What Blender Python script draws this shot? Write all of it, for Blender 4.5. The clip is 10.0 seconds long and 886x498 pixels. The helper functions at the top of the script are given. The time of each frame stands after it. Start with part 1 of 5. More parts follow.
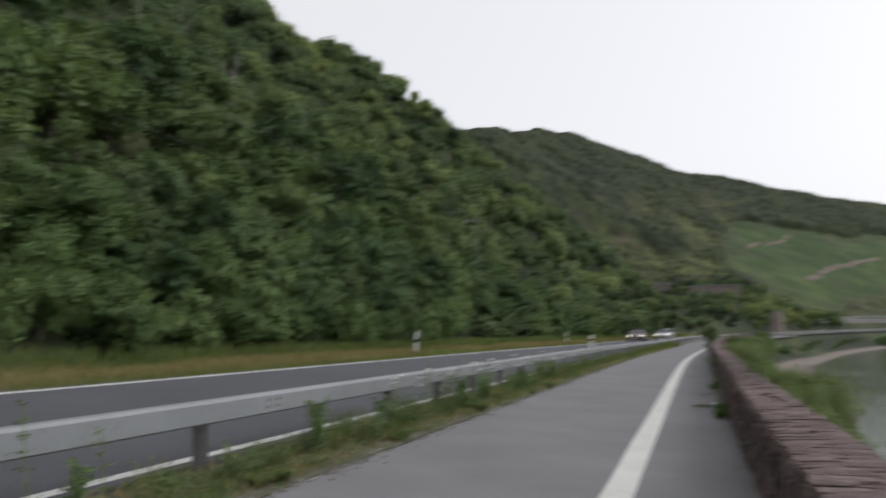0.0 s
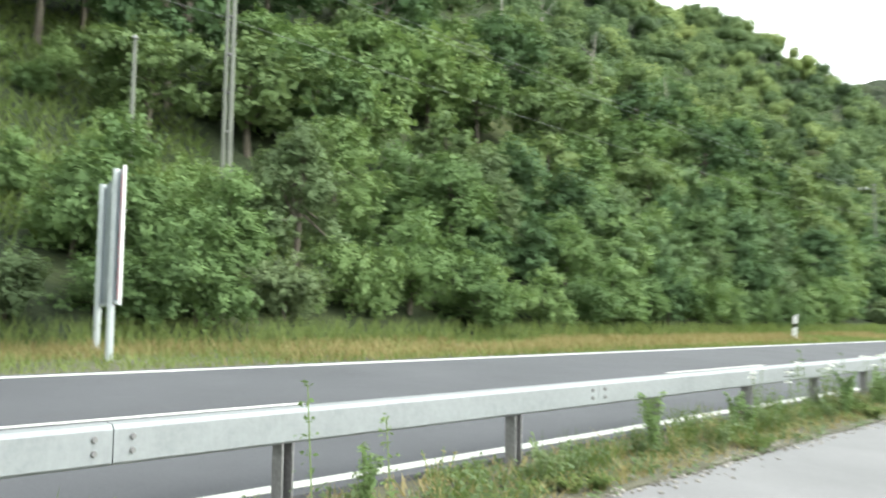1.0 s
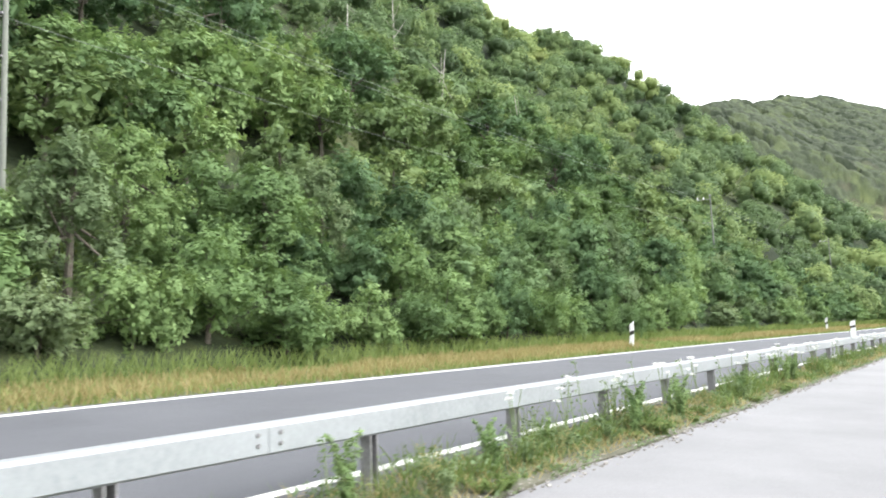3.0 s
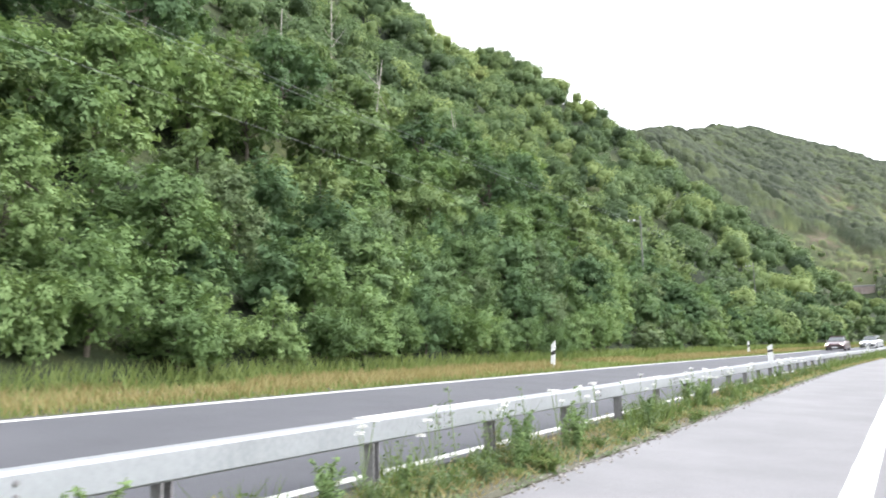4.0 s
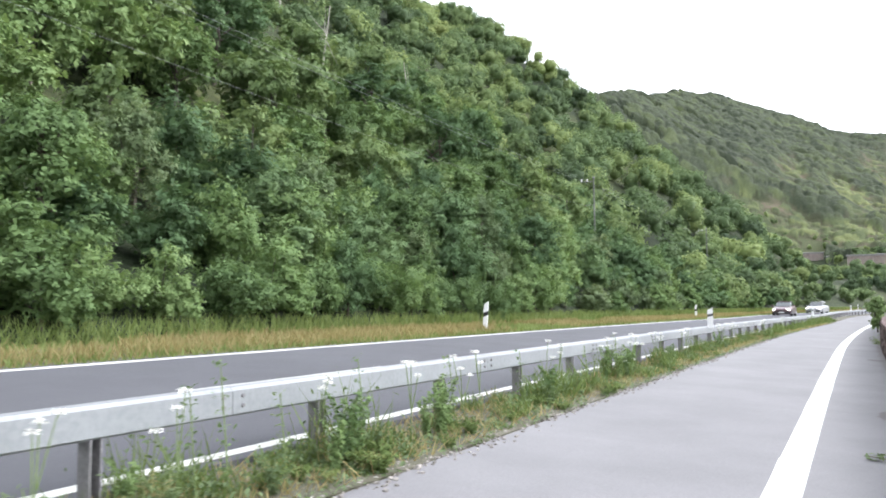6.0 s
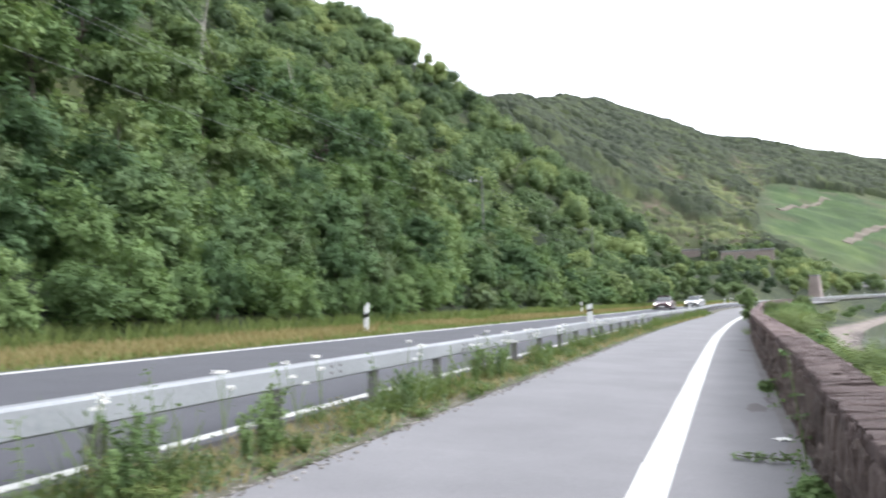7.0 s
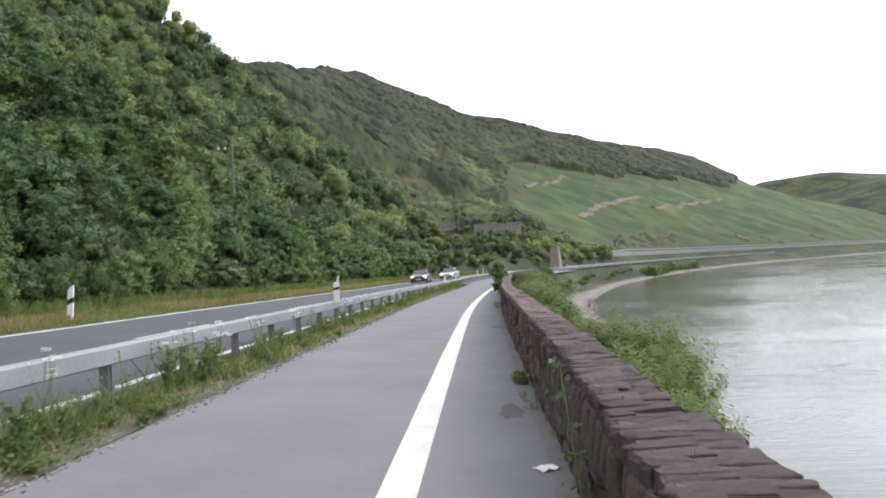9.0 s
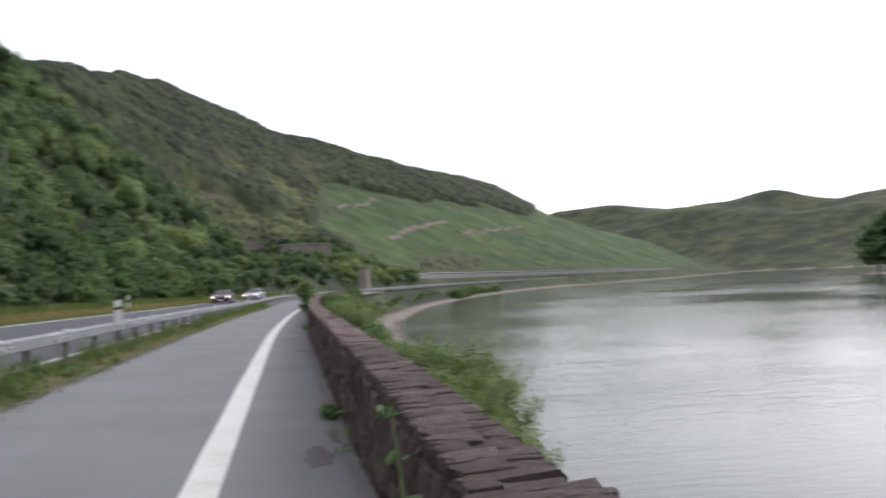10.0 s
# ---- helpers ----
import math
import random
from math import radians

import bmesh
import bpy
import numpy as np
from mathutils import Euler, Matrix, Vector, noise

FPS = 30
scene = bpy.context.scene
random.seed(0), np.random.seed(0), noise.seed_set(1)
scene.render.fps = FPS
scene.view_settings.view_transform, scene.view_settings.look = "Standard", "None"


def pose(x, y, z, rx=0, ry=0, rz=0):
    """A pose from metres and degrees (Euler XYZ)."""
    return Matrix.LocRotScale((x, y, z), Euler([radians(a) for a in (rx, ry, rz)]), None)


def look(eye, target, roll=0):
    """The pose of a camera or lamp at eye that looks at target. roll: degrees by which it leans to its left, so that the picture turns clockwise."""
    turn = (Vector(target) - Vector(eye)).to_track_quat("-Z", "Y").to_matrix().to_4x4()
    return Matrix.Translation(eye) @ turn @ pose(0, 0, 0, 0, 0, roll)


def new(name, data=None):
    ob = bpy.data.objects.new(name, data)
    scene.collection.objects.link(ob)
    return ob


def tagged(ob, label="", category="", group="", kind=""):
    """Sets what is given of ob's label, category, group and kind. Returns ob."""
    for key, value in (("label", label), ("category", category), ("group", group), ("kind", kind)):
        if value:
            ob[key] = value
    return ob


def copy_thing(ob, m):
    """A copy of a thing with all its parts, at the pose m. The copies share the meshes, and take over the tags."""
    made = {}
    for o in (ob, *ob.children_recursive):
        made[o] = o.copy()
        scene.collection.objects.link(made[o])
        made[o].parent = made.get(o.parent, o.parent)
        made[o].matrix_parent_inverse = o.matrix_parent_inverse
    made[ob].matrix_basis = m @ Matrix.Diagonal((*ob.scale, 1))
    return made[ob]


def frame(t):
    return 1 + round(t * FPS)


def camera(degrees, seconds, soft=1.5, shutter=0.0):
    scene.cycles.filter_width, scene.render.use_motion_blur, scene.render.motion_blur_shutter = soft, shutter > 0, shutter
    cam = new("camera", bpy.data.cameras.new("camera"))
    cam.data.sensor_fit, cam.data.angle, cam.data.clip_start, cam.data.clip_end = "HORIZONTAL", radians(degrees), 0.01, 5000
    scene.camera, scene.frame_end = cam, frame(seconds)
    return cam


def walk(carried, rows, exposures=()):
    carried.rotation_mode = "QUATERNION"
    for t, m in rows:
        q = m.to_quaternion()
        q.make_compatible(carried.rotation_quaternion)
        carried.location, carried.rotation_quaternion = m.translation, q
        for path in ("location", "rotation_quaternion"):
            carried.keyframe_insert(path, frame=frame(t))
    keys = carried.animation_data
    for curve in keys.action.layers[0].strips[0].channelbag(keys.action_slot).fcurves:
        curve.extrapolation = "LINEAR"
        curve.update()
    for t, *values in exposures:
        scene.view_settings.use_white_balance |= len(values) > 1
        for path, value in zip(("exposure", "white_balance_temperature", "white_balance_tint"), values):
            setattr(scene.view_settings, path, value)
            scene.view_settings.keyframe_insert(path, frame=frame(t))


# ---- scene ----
cam = camera(60.3, 10.0, 1.8, 0.5)
PATH = [
    (0, (3.912, -5.402, 1.105), (3.285, -3.516, 1.326), -1.0),
    (0.5, (3.843, -4.972, 1.105), (2.724, -3.321, 1.254), 0.0),
    (1, (3.746, -4.428, 1.143), (2.323, -3.033, 1.311), 0.6),
    (1.5, (3.642, -3.904, 1.159), (2.118, -2.624, 1.353), -0.5),
    (2, (3.692, -3.325, 1.155), (2.377, -1.833, 1.372), -3.1),
    (2.5, (3.74, -2.794, 1.108), (2.534, -1.213, 1.323), -3.1),
    (3, (3.767, -2.174, 1.082), (2.598, -0.567, 1.304), -2.5),
    (4.5, (3.736, -0.446, 1.122), (2.754, 1.277, 1.381), -0.6),
    (5, (3.728, 0.09, 1.089), (2.763, 1.828, 1.31), -0.1),
    (6.5, (3.734, 1.703, 1.075), (2.809, 3.472, 1.212), -0.9),
    (7, (3.798, 2.193, 1.027), (3.097, 4.06, 1.178), -2.1),
    (7.5, (3.752, 2.766, 1.054), (3.208, 4.69, 1.108), 0.4),
    (8, (3.83, 3.286, 1.052), (3.532, 5.263, 1.099), 1.0),
    (8.5, (3.828, 3.919, 1.073), (3.712, 5.915, 1.116), -1.5),
    (9, (3.803, 4.524, 1.1), (3.699, 6.521, 1.154), -3.3),
    (9.5, (3.825, 5.154, 1.1), (3.866, 7.152, 1.188), -3.4),
    (10, (3.82, 5.68, 1.045), (4.214, 7.639, 1.13), -2.6),
]
EXPOSURE = [(0, -0.6, 6350, 12), (0.25, -0.1, 6350, 10), (0.5, 0.58, 6400, 3), (0.7, 0.95, 6400, 1), (1.2, 1.42, 6450, 0), (2.0, 1.6, 6400, 1), (3.0, 1.5, 6350, 8), (5.0, 1.25, 6150, 12), (6.5, 1.08, 6100, 12), (7.5, 0.76, 6050, 13), (9.0, 0.4, 6150, 15), (9.5, 0.3, 6150, 15), (10.0, -0.1, 6150, 15)]
walk(cam, [(t, look(eye, target, roll)) for t, eye, target, roll in PATH], EXPOSURE)

# ---- world and sun ----
SUN_AZ, SUN_EL = radians(55), radians(36)
world = bpy.data.worlds.new("overcast_sky")
scene.world = world
world.use_nodes = True
wn = world.node_tree
sky = wn.nodes.new("ShaderNodeTexSky")
sky.sky_type, sky.sun_disc = "NISHITA", False
sky.sun_elevation, sky.sun_rotation = SUN_EL, SUN_AZ
sky.air_density, sky.dust_density, sky.ozone_density = 1.0, 4.0, 1.0
cloud = wn.nodes.new("ShaderNodeHueSaturation")
cloud.inputs["Saturation"].default_value = 0.22
haze = wn.nodes.new("ShaderNodeMix")
haze.data_type = "RGBA"
haze.inputs[0].default_value = 0.5
haze.inputs[7].default_value = (13.5, 13.6, 13.7, 1)
wn.links.new(sky.outputs[0], cloud.inputs["Color"])
wn.links.new(cloud.outputs[0], haze.inputs[6])
back = wn.nodes["Background"]
wn.links.new(haze.outputs[2], back.inputs["Color"])
back.inputs["Strength"].default_value = 0.15
sun_data = bpy.data.lights.new("sun", "SUN")
sun_data.energy, sun_data.angle, sun_data.color = 1.0, radians(20), (1.0, 0.95, 0.88)
sun = new("sun", sun_data)
sun.matrix_world = look((0, 0, 0), (-math.sin(SUN_AZ) * math.cos(SUN_EL), -math.cos(SUN_AZ) * math.cos(SUN_EL), -math.sin(SUN_EL)))


# ---- materials ----
def material(name, rough=0.8, metal=0.0, spec=0.4):
    m = bpy.data.materials.new(name)
    m.use_nodes = True
    b = m.node_tree.nodes["Principled BSDF"]
    b.inputs["Roughness"].default_value = rough
    b.inputs["Metallic"].default_value = metal
    b.inputs["Specular IOR Level"].default_value = spec
    return m, m.node_tree.nodes, m.node_tree.links, b


def ramp_node(N, stops):
    r = N.new("ShaderNodeValToRGB")
    els = r.color_ramp.elements
    while len(els) < len(stops):
        els.new(0.5)
    for e, (p, c) in zip(els, stops):
        e.position, e.color = p, (*c, 1)
    return r


def noise_node(N, L, scale, detail=4, rough=0.55, coord="Object", stretch=(1, 1, 1)):
    tc = N.new("ShaderNodeTexCoord")
    mp = N.new("ShaderNodeMapping")
    mp.inputs["Scale"].default_value = stretch
    n = N.new("ShaderNodeTexNoise")
    n.inputs["Scale"].default_value = scale
    n.inputs["Detail"].default_value = detail
    n.inputs["Roughness"].default_value = rough
    L.new(tc.outputs[coord], mp.inputs[0])
    L.new(mp.outputs[0], n.inputs["Vector"])
    return n


def mix_node(N, L, fac, a, b, mode="MIX"):
    x = N.new("ShaderNodeMix")
    x.data_type, x.blend_type = "RGBA", mode
    for sock, v in ((x.inputs[0], fac), (x.inputs[6], a), (x.inputs[7], b)):
        if isinstance(v, (int, float)):
            sock.default_value = v
        elif isinstance(v, tuple):
            sock.default_value = (*v, 1)
        else:
            L.new(v, sock)
    return x.outputs[2]


def bump_node(N, L, b, height, strength, distance):
    u = N.new("ShaderNodeBump")
    u.inputs["Strength"].default_value = strength
    u.inputs["Distance"].default_value = distance
    L.new(height, u.inputs["Height"])
    L.new(u.outputs[0], b.inputs["Normal"])


def rough_surface(name, stops, big, small, rough=0.85, bump=0.4, dist=0.01, metal=0.0, spec=0.4, stretch=(1, 1, 1), island=0.0):
    """Large stains and small grain, both mixed into one colour ramp."""
    m, N, L, b = material(name, rough, metal, spec)
    n1, n2 = noise_node(N, L, big, 4, 0.6, stretch=stretch), noise_node(N, L, small, 3, 0.6, stretch=stretch)
    add = N.new("ShaderNodeMath")
    add.operation = "MULTIPLY_ADD"
    add.inputs[1].default_value = 0.45
    L.new(n2.outputs[0], add.inputs[0])
    half = N.new("ShaderNodeMath")
    half.operation = "MULTIPLY"
    half.inputs[1].default_value = 0.55
    L.new(n1.outputs[0], half.inputs[0])
    L.new(half.outputs[0], add.inputs[2])
    value = add.outputs[0]
    if island:
        g, oi = N.new("ShaderNodeNewGeometry"), N.new("ShaderNodeObjectInfo")
        for rnd in (g.outputs["Random Per Island"], oi.outputs["Random"]):
            q = N.new("ShaderNodeMath")
            q.operation = "MULTIPLY_ADD"
            q.inputs[1].default_value = island
            L.new(rnd, q.inputs[0])
            L.new(value, q.inputs[2])
            sub = N.new("ShaderNodeMath")
            sub.operation = "SUBTRACT"
            sub.inputs[1].default_value = island / 2
            L.new(q.outputs[0], sub.inputs[0])
            value = sub.outputs[0]
    r = ramp_node(N, stops)
    L.new(value, r.inputs[0])
    L.new(r.outputs[0], b.inputs["Base Color"])
    bump_node(N, L, b, n2.outputs[0], bump, dist)
    return m


def leaf_material(name, dark, mid, light, through_amount=0.34):
    m, N, L, b = material(name, 0.7, 0, 0.12)
    g, oi = N.new("ShaderNodeNewGeometry"), N.new("ShaderNodeObjectInfo")
    n = noise_node(N, L, 0.35, 2, 0.5)
    a = N.new("ShaderNodeMath")
    a.operation = "MULTIPLY_ADD"
    a.inputs[1].default_value = 0.17
    L.new(g.outputs["Random Per Island"], a.inputs[0])
    c = N.new("ShaderNodeMath")
    c.operation = "MULTIPLY_ADD"
    c.inputs[1].default_value = 0.42
    L.new(n.outputs[0], c.inputs[0])
    L.new(c.outputs[0], a.inputs[2])
    d = N.new("ShaderNodeMath")
    d.operation = "MULTIPLY"
    d.inputs[1].default_value = 0.42
    L.new(oi.outputs["Random"], d.inputs[0])
    L.new(d.outputs[0], c.inputs[2])
    r = ramp_node(N, [(0.15, dark), (0.5, mid), (0.9, light)])
    L.new(a.outputs[0], r.inputs[0])
    L.new(r.outputs[0], b.inputs["Base Color"])
    tr = N.new("ShaderNodeBsdfTranslucent")
    L.new(mix_node(N, L, 1.0, r.outputs[0], (1.0, 0.97, 0.72), "MULTIPLY"), tr.inputs["Color"])
    mx = N.new("ShaderNodeMixShader")
    mx.inputs[0].default_value = through_amount
    out = N["Material Output"]
    L.new(b.outputs[0], mx.inputs[1])
    L.new(tr.outputs[0], mx.inputs[2])
    L.new(mx.outputs[0], out.inputs["Surface"])
    return m


ASPHALT_ROAD = rough_surface("dark_asphalt", [(0.3, (0.052, 0.053, 0.061)), (0.55, (0.074, 0.075, 0.086)), (0.8, (0.1, 0.1, 0.11))], 0.5, 60, 0.8, 0.5, 0.006)
ASPHALT_PATH = rough_surface("pale_asphalt", [(0.3, (0.13, 0.128, 0.134)), (0.55, (0.174, 0.171, 0.178)), (0.8, (0.222, 0.218, 0.225))], 0.7, 55, 0.85, 0.4, 0.005)
PAINT_WHITE = rough_surface("road_paint", [(0.2, (0.4, 0.4, 0.38)), (0.5, (0.58, 0.58, 0.55)), (0.8, (0.66, 0.66, 0.63))], 1.5, 30, 0.7, 0.3, 0.003)
GALVANISED = rough_surface("galvanised_steel", [(0.25, (0.185, 0.196, 0.206)), (0.5, (0.258, 0.272, 0.284)), (0.8, (0.325, 0.342, 0.354))], 0.8, 25, 0.55, 0.1, 0.003, 0.3)
POST_STEEL = rough_surface("weathered_steel", [(0.25, (0.1, 0.095, 0.1)), (0.55, (0.24, 0.235, 0.24)), (0.85, (0.36, 0.36, 0.37))], 3, 30, 0.6, 0.2, 0.003, 0.3)
STONE = rough_surface("brown_stone", [(0.2, (0.048, 0.035, 0.032)), (0.5, (0.138, 0.101, 0.091)), (0.8, (0.264, 0.206, 0.187))], 6, 30, 0.9, 1.0, 0.025, island=0.32)
STONE_CAP = rough_surface("cap_stone", [(0.2, (0.061, 0.043, 0.041)), (0.5, (0.159, 0.115, 0.108)), (0.8, (0.305, 0.234, 0.218))], 9, 45, 0.9, 1.0, 0.03, island=0.2)
MORTAR = rough_surface("mortar", [(0.3, (0.06, 0.045, 0.042)), (0.7, (0.14, 0.108, 0.1))], 6, 50, 0.95, 0.6, 0.01)
SOIL = rough_surface("gravelly_soil", [(0.3, (0.05, 0.05, 0.03)), (0.55, (0.105, 0.1, 0.07)), (0.8, (0.2, 0.19, 0.16))], 1.5, 40, 0.95, 0.8, 0.02)
SHINGLE = rough_surface("shingle_beach", [(0.3, (0.2, 0.17, 0.155)), (0.55, (0.36, 0.31, 0.28)), (0.8, (0.5, 0.44, 0.4))], 0.8, 12, 0.9, 0.8, 0.04)
BARK = rough_surface("bark", [(0.3, (0.05, 0.04, 0.03)), (0.7, (0.17, 0.15, 0.12))], 3, 20, 0.9, 0.6, 0.02)
POLE_WOOD = rough_surface("concrete_pole", [(0.3, (0.12, 0.128, 0.11)), (0.7, (0.21, 0.22, 0.19))], 1, 15, 0.85, 0.3, 0.01)
PLASTIC_WHITE = rough_surface("white_plastic", [(0.3, (0.66, 0.66, 0.66)), (0.7, (0.8, 0.8, 0.8))], 4, 30, 0.5, 0.1, 0.002)
PLASTIC_BLACK = rough_surface("black_plastic", [(0.3, (0.015, 0.015, 0.016)), (0.7, (0.03, 0.03, 0.03))], 4, 30, 0.5, 0.1, 0.002)
LEAF_BRIGHT = leaf_material("bright_leaves", (0.081, 0.134, 0.057), (0.162, 0.245, 0.099), (0.258, 0.347, 0.149))
LEAF_DEEP = leaf_material("deep_green_leaves", (0.059, 0.105, 0.054), (0.120, 0.194, 0.090), (0.199, 0.280, 0.136))
LEAF_GREY = leaf_material("grey_green_leaves", (0.089, 0.133, 0.065), (0.158, 0.216, 0.110), (0.246, 0.305, 0.168))
LEAF_SLOPE = leaf_material("slope_leaves", (0.089, 0.133, 0.061), (0.168, 0.239, 0.103), (0.262, 0.334, 0.147))
LEAF_WILLOW = leaf_material("willow_leaves", (0.085, 0.128, 0.052), (0.16, 0.218, 0.088), (0.245, 0.302, 0.13), 0.42)
GRASS_GREEN = leaf_material("green_grass", (0.072, 0.112, 0.036), (0.15, 0.205, 0.066), (0.25, 0.29, 0.115))
GRASS_DRY = leaf_material("dry_grass", (0.19, 0.165, 0.07), (0.3, 0.255, 0.125), (0.4, 0.33, 0.18))


# ---- the line of the road ----
# A smooth line under the guard rail: straight past the camera, then bending right round the bay.
KNOTS = [(0, -420), (0, -200), (0, -60), (0, 0), (-0.05, 20), (0.02, 31), (0.42, 45), (0.95, 57), (3.4, 98), (13, 136), (27, 180), (55, 248), (95, 322), (165, 410), (255, 515), (390, 690), (560, 900), (760, 1150)]


def spline(knots, step):
    pts = []
    for i in range(1, len(knots) - 2):
        p0, p1, p2, p3 = (np.array(knots[j], float) for j in (i - 1, i, i + 1, i + 2))
        n = max(2, int(np.hypot(*(p2 - p1)) / step))
        m1 = (p2 - p0) / np.hypot(*(p2 - p0)) * np.hypot(*(p2 - p1))
        m2 = (p3 - p1) / np.hypot(*(p3 - p1)) * np.hypot(*(p2 - p1))
        for k in range(n):
            u = k / n
            pts.append((2 * u**3 - 3 * u**2 + 1) * p1 + (u**3 - 2 * u**2 + u) * m1 + (-2 * u**3 + 3 * u**2) * p2 + (u**3 - u**2) * m2)
    return np.array(pts)


LINE = spline(KNOTS, 1.0)
GAPS = np.hypot(*np.diff(LINE, axis=0).T)
LENGTH = np.concatenate([[0], np.cumsum(GAPS)])
LENGTH -= np.interp(0, LINE[:, 1], LENGTH)
TANGENT = np.gradient(LINE, axis=0)
TANGENT /= np.hypot(TANGENT[:, 0], TANGENT[:, 1])[:, None]
CROSSFALL, FALL = 0.0489, 0.0052


def level(s, d):
    """Height of the paved surface at s along and d to the right of the line."""
    fade = np.clip(1 - (np.abs(s) - 60) / 120, 0.2, 1)
    return -FALL * np.clip(s, -60, 60) - CROSSFALL * fade * d


def at(s, d, h=0.0):
    x, y = np.interp(s, LENGTH, LINE[:, 0]), np.interp(s, LENGTH, LINE[:, 1])
    tx, ty = np.interp(s, LENGTH, TANGENT[:, 0]), np.interp(s, LENGTH, TANGENT[:, 1])
    return Vector((x + ty * d, y - tx * d, level(s, d) + h))


def heading(s):
    return -math.degrees(math.atan2(np.interp(s, LENGTH, TANGENT[:, 0]), np.interp(s, LENGTH, TANGENT[:, 1])))


def place_on_line(x, y):
    """Distance along and signed distance to the right of the line, for arrays of places."""
    x, y = np.asarray(x, float).ravel(), np.asarray(y, float).ravel()
    s, d = np.empty_like(x), np.empty_like(x)
    sub = LINE[::3]
    for a in range(0, len(x), 4000):
        q = slice(a, a + 4000)
        dist2 = (x[q, None] - sub[None, :, 0]) ** 2 + (y[q, None] - sub[None, :, 1]) ** 2
        k = np.argmin(dist2, axis=1) * 3
        ex, ey = x[q] - LINE[k, 0], y[q] - LINE[k, 1]
        along = ex * TANGENT[k, 0] + ey * TANGENT[k, 1]
        s[q] = LENGTH[k] + along
        d[q] = np.sign(ex * TANGENT[k, 1] - ey * TANGENT[k, 0]) * np.hypot(ex - along * TANGENT[k, 0], ey - along * TANGENT[k, 1])
    return s, d


# ---- lie of the land ----
WATER = -3.85
EYE_X, EYE_Y = 3.7, 2.0
# Crests by bearing in degrees: the wooded spur beside the road, and the hill past the bend; heights in metres.
SPUR = [(-180, 150), (-60, 150), (-33.7, 74), (-27, 72), (-23.3, 64), (-20.4, 53), (-17.5, 47), (-14.1, 34), (-10.6, 20), (-8.1, 14), (-4.5, 6), (-2.5, 2), (0, 1), (180, 0)]
CREST = [(-180, 40), (-22, 60), (-20, 80), (-18, 88), (-16.5, 99), (-14, 119), (-11.2, 147), (-7.4, 157), (-1.4, 127), (3, 127), (7.1, 119), (15.2, 122), (19.2, 74), (22, 58), (26, 44), (28.5, 18), (30.5, 3), (180, 3)]
STEEP = [(-180, 0.92), (-36, 0.92), (-28, 0.9), (-23.3, 0.88), (-20.4, 0.84), (-17.5, 0.84), (0, 0.84), (180, 0.84)]
FAR_STEEP = [(-180, 0.6), (-15.5, 0.6), (-11, 0.56), (0, 0.5), (180, 0.45)]
SHORE = [(-400, 8.5), (5, 8.0), (20, 8.6), (35, 10.2), (45, 12), (60, 12.3), (75, 12.2), (98, 13.5), (125, 12.5), (150, 11.5), (190, 12), (400, 15), (900, 20)]


def smooth(a, b, v):
    u = np.clip((v - a) / (b - a), 0, 1)
    return u * u * (3 - 2 * u)


def waves(x, y, size, seed):
    rs = np.random.RandomState(seed)
    out = np.zeros_like(x)
    for k in range(7):
        ang, ph, f = rs.uniform(0, 6.283), rs.uniform(0, 6.283), rs.uniform(0.6, 1.7) / size * 6.283
        out += np.sin((x * np.cos(ang) + y * np.sin(ang)) * f + ph)
    return out / 4.0


def land(x, y):
    """Height of the bare ground; s, d and bearing too."""
    x, y = np.asarray(x, float).ravel(), np.asarray(y, float).ravel()
    s, d = place_on_line(x, y)
    az = np.degrees(np.arctan2(x - EYE_X, y - EYE_Y))
    r = np.hypot(x - EYE_X, y - EYE_Y)
    e = -d - 9.6
    base = level(s, np.clip(d, -9.6, 4.4))
    bank = np.clip(e, 0, 8) * 0.56
    folds = 1 + 0.08 * waves(x, y, 60, 3)
    lumps = 2.0 * smooth(40, 120, -d) * smooth(0, 6, az) * waves(x, y, 110, 8) + np.clip(e - 14, 0, 8) / 8 * 1.2 * waves(x, y, 23, 5)
    wobble = 1 + 0.012 * waves(x, y, 150, 9)
    hill = np.zeros_like(x)
    behind = 1 - (1 - smooth(225, 340, r)) * smooth(3, -3, az)
    for steep, crest, share, bend in ((STEEP, SPUR, 1.0, folds), (FAR_STEEP, CREST, behind, 1 + 0.3 * (folds - 1))):
        rise = np.clip(e - 12, 0, None) * np.interp(az, [p[0] for p in steep], [p[1] for p in steep]) * share * bend + lumps
        top = np.interp(az, [p[0] for p in crest], [p[1] for p in crest]) * wobble
        hill = np.maximum(hill, np.where(rise < top * 0.85, rise, top - top * 0.15 * np.exp(-(np.maximum(rise, top * 0.85) - top * 0.85) / np.maximum(top * 0.15, 0.1))))
    left = base + bank + hill
    shore = np.interp(s, [p[0] for p in SHORE], [p[1] for p in SHORE])
    u = d - 4.7
    right = base - 0.6 - np.clip(u / (shore - 4.7), 0, 3) ** 0.5 * (base - 0.6 - WATER)
    right = np.maximum(right, WATER - 2.5)
    z = np.where(d < 0, left, np.where(d > 4.6, right, base))
    z = np.where((d > -9.6) & (d < 4.6), base - 0.3, z)
    # the hills over the river
    r0 = np.interp(az, [-180, -120, 12, 20, 45, 80, 180], [500, 4000, 1600, 1150, 900, 420, 420])
    far = smooth(0, 1, (r - r0) / 650) * (np.interp(az, [-180, 19, 26, 35, 39, 43, 180], [150, 150, 150, 142, 125, 130, 150]) + 12 * waves(x, y, 260, 21)) + WATER - 2.5
    return np.maximum(z, far), s, d, az, r


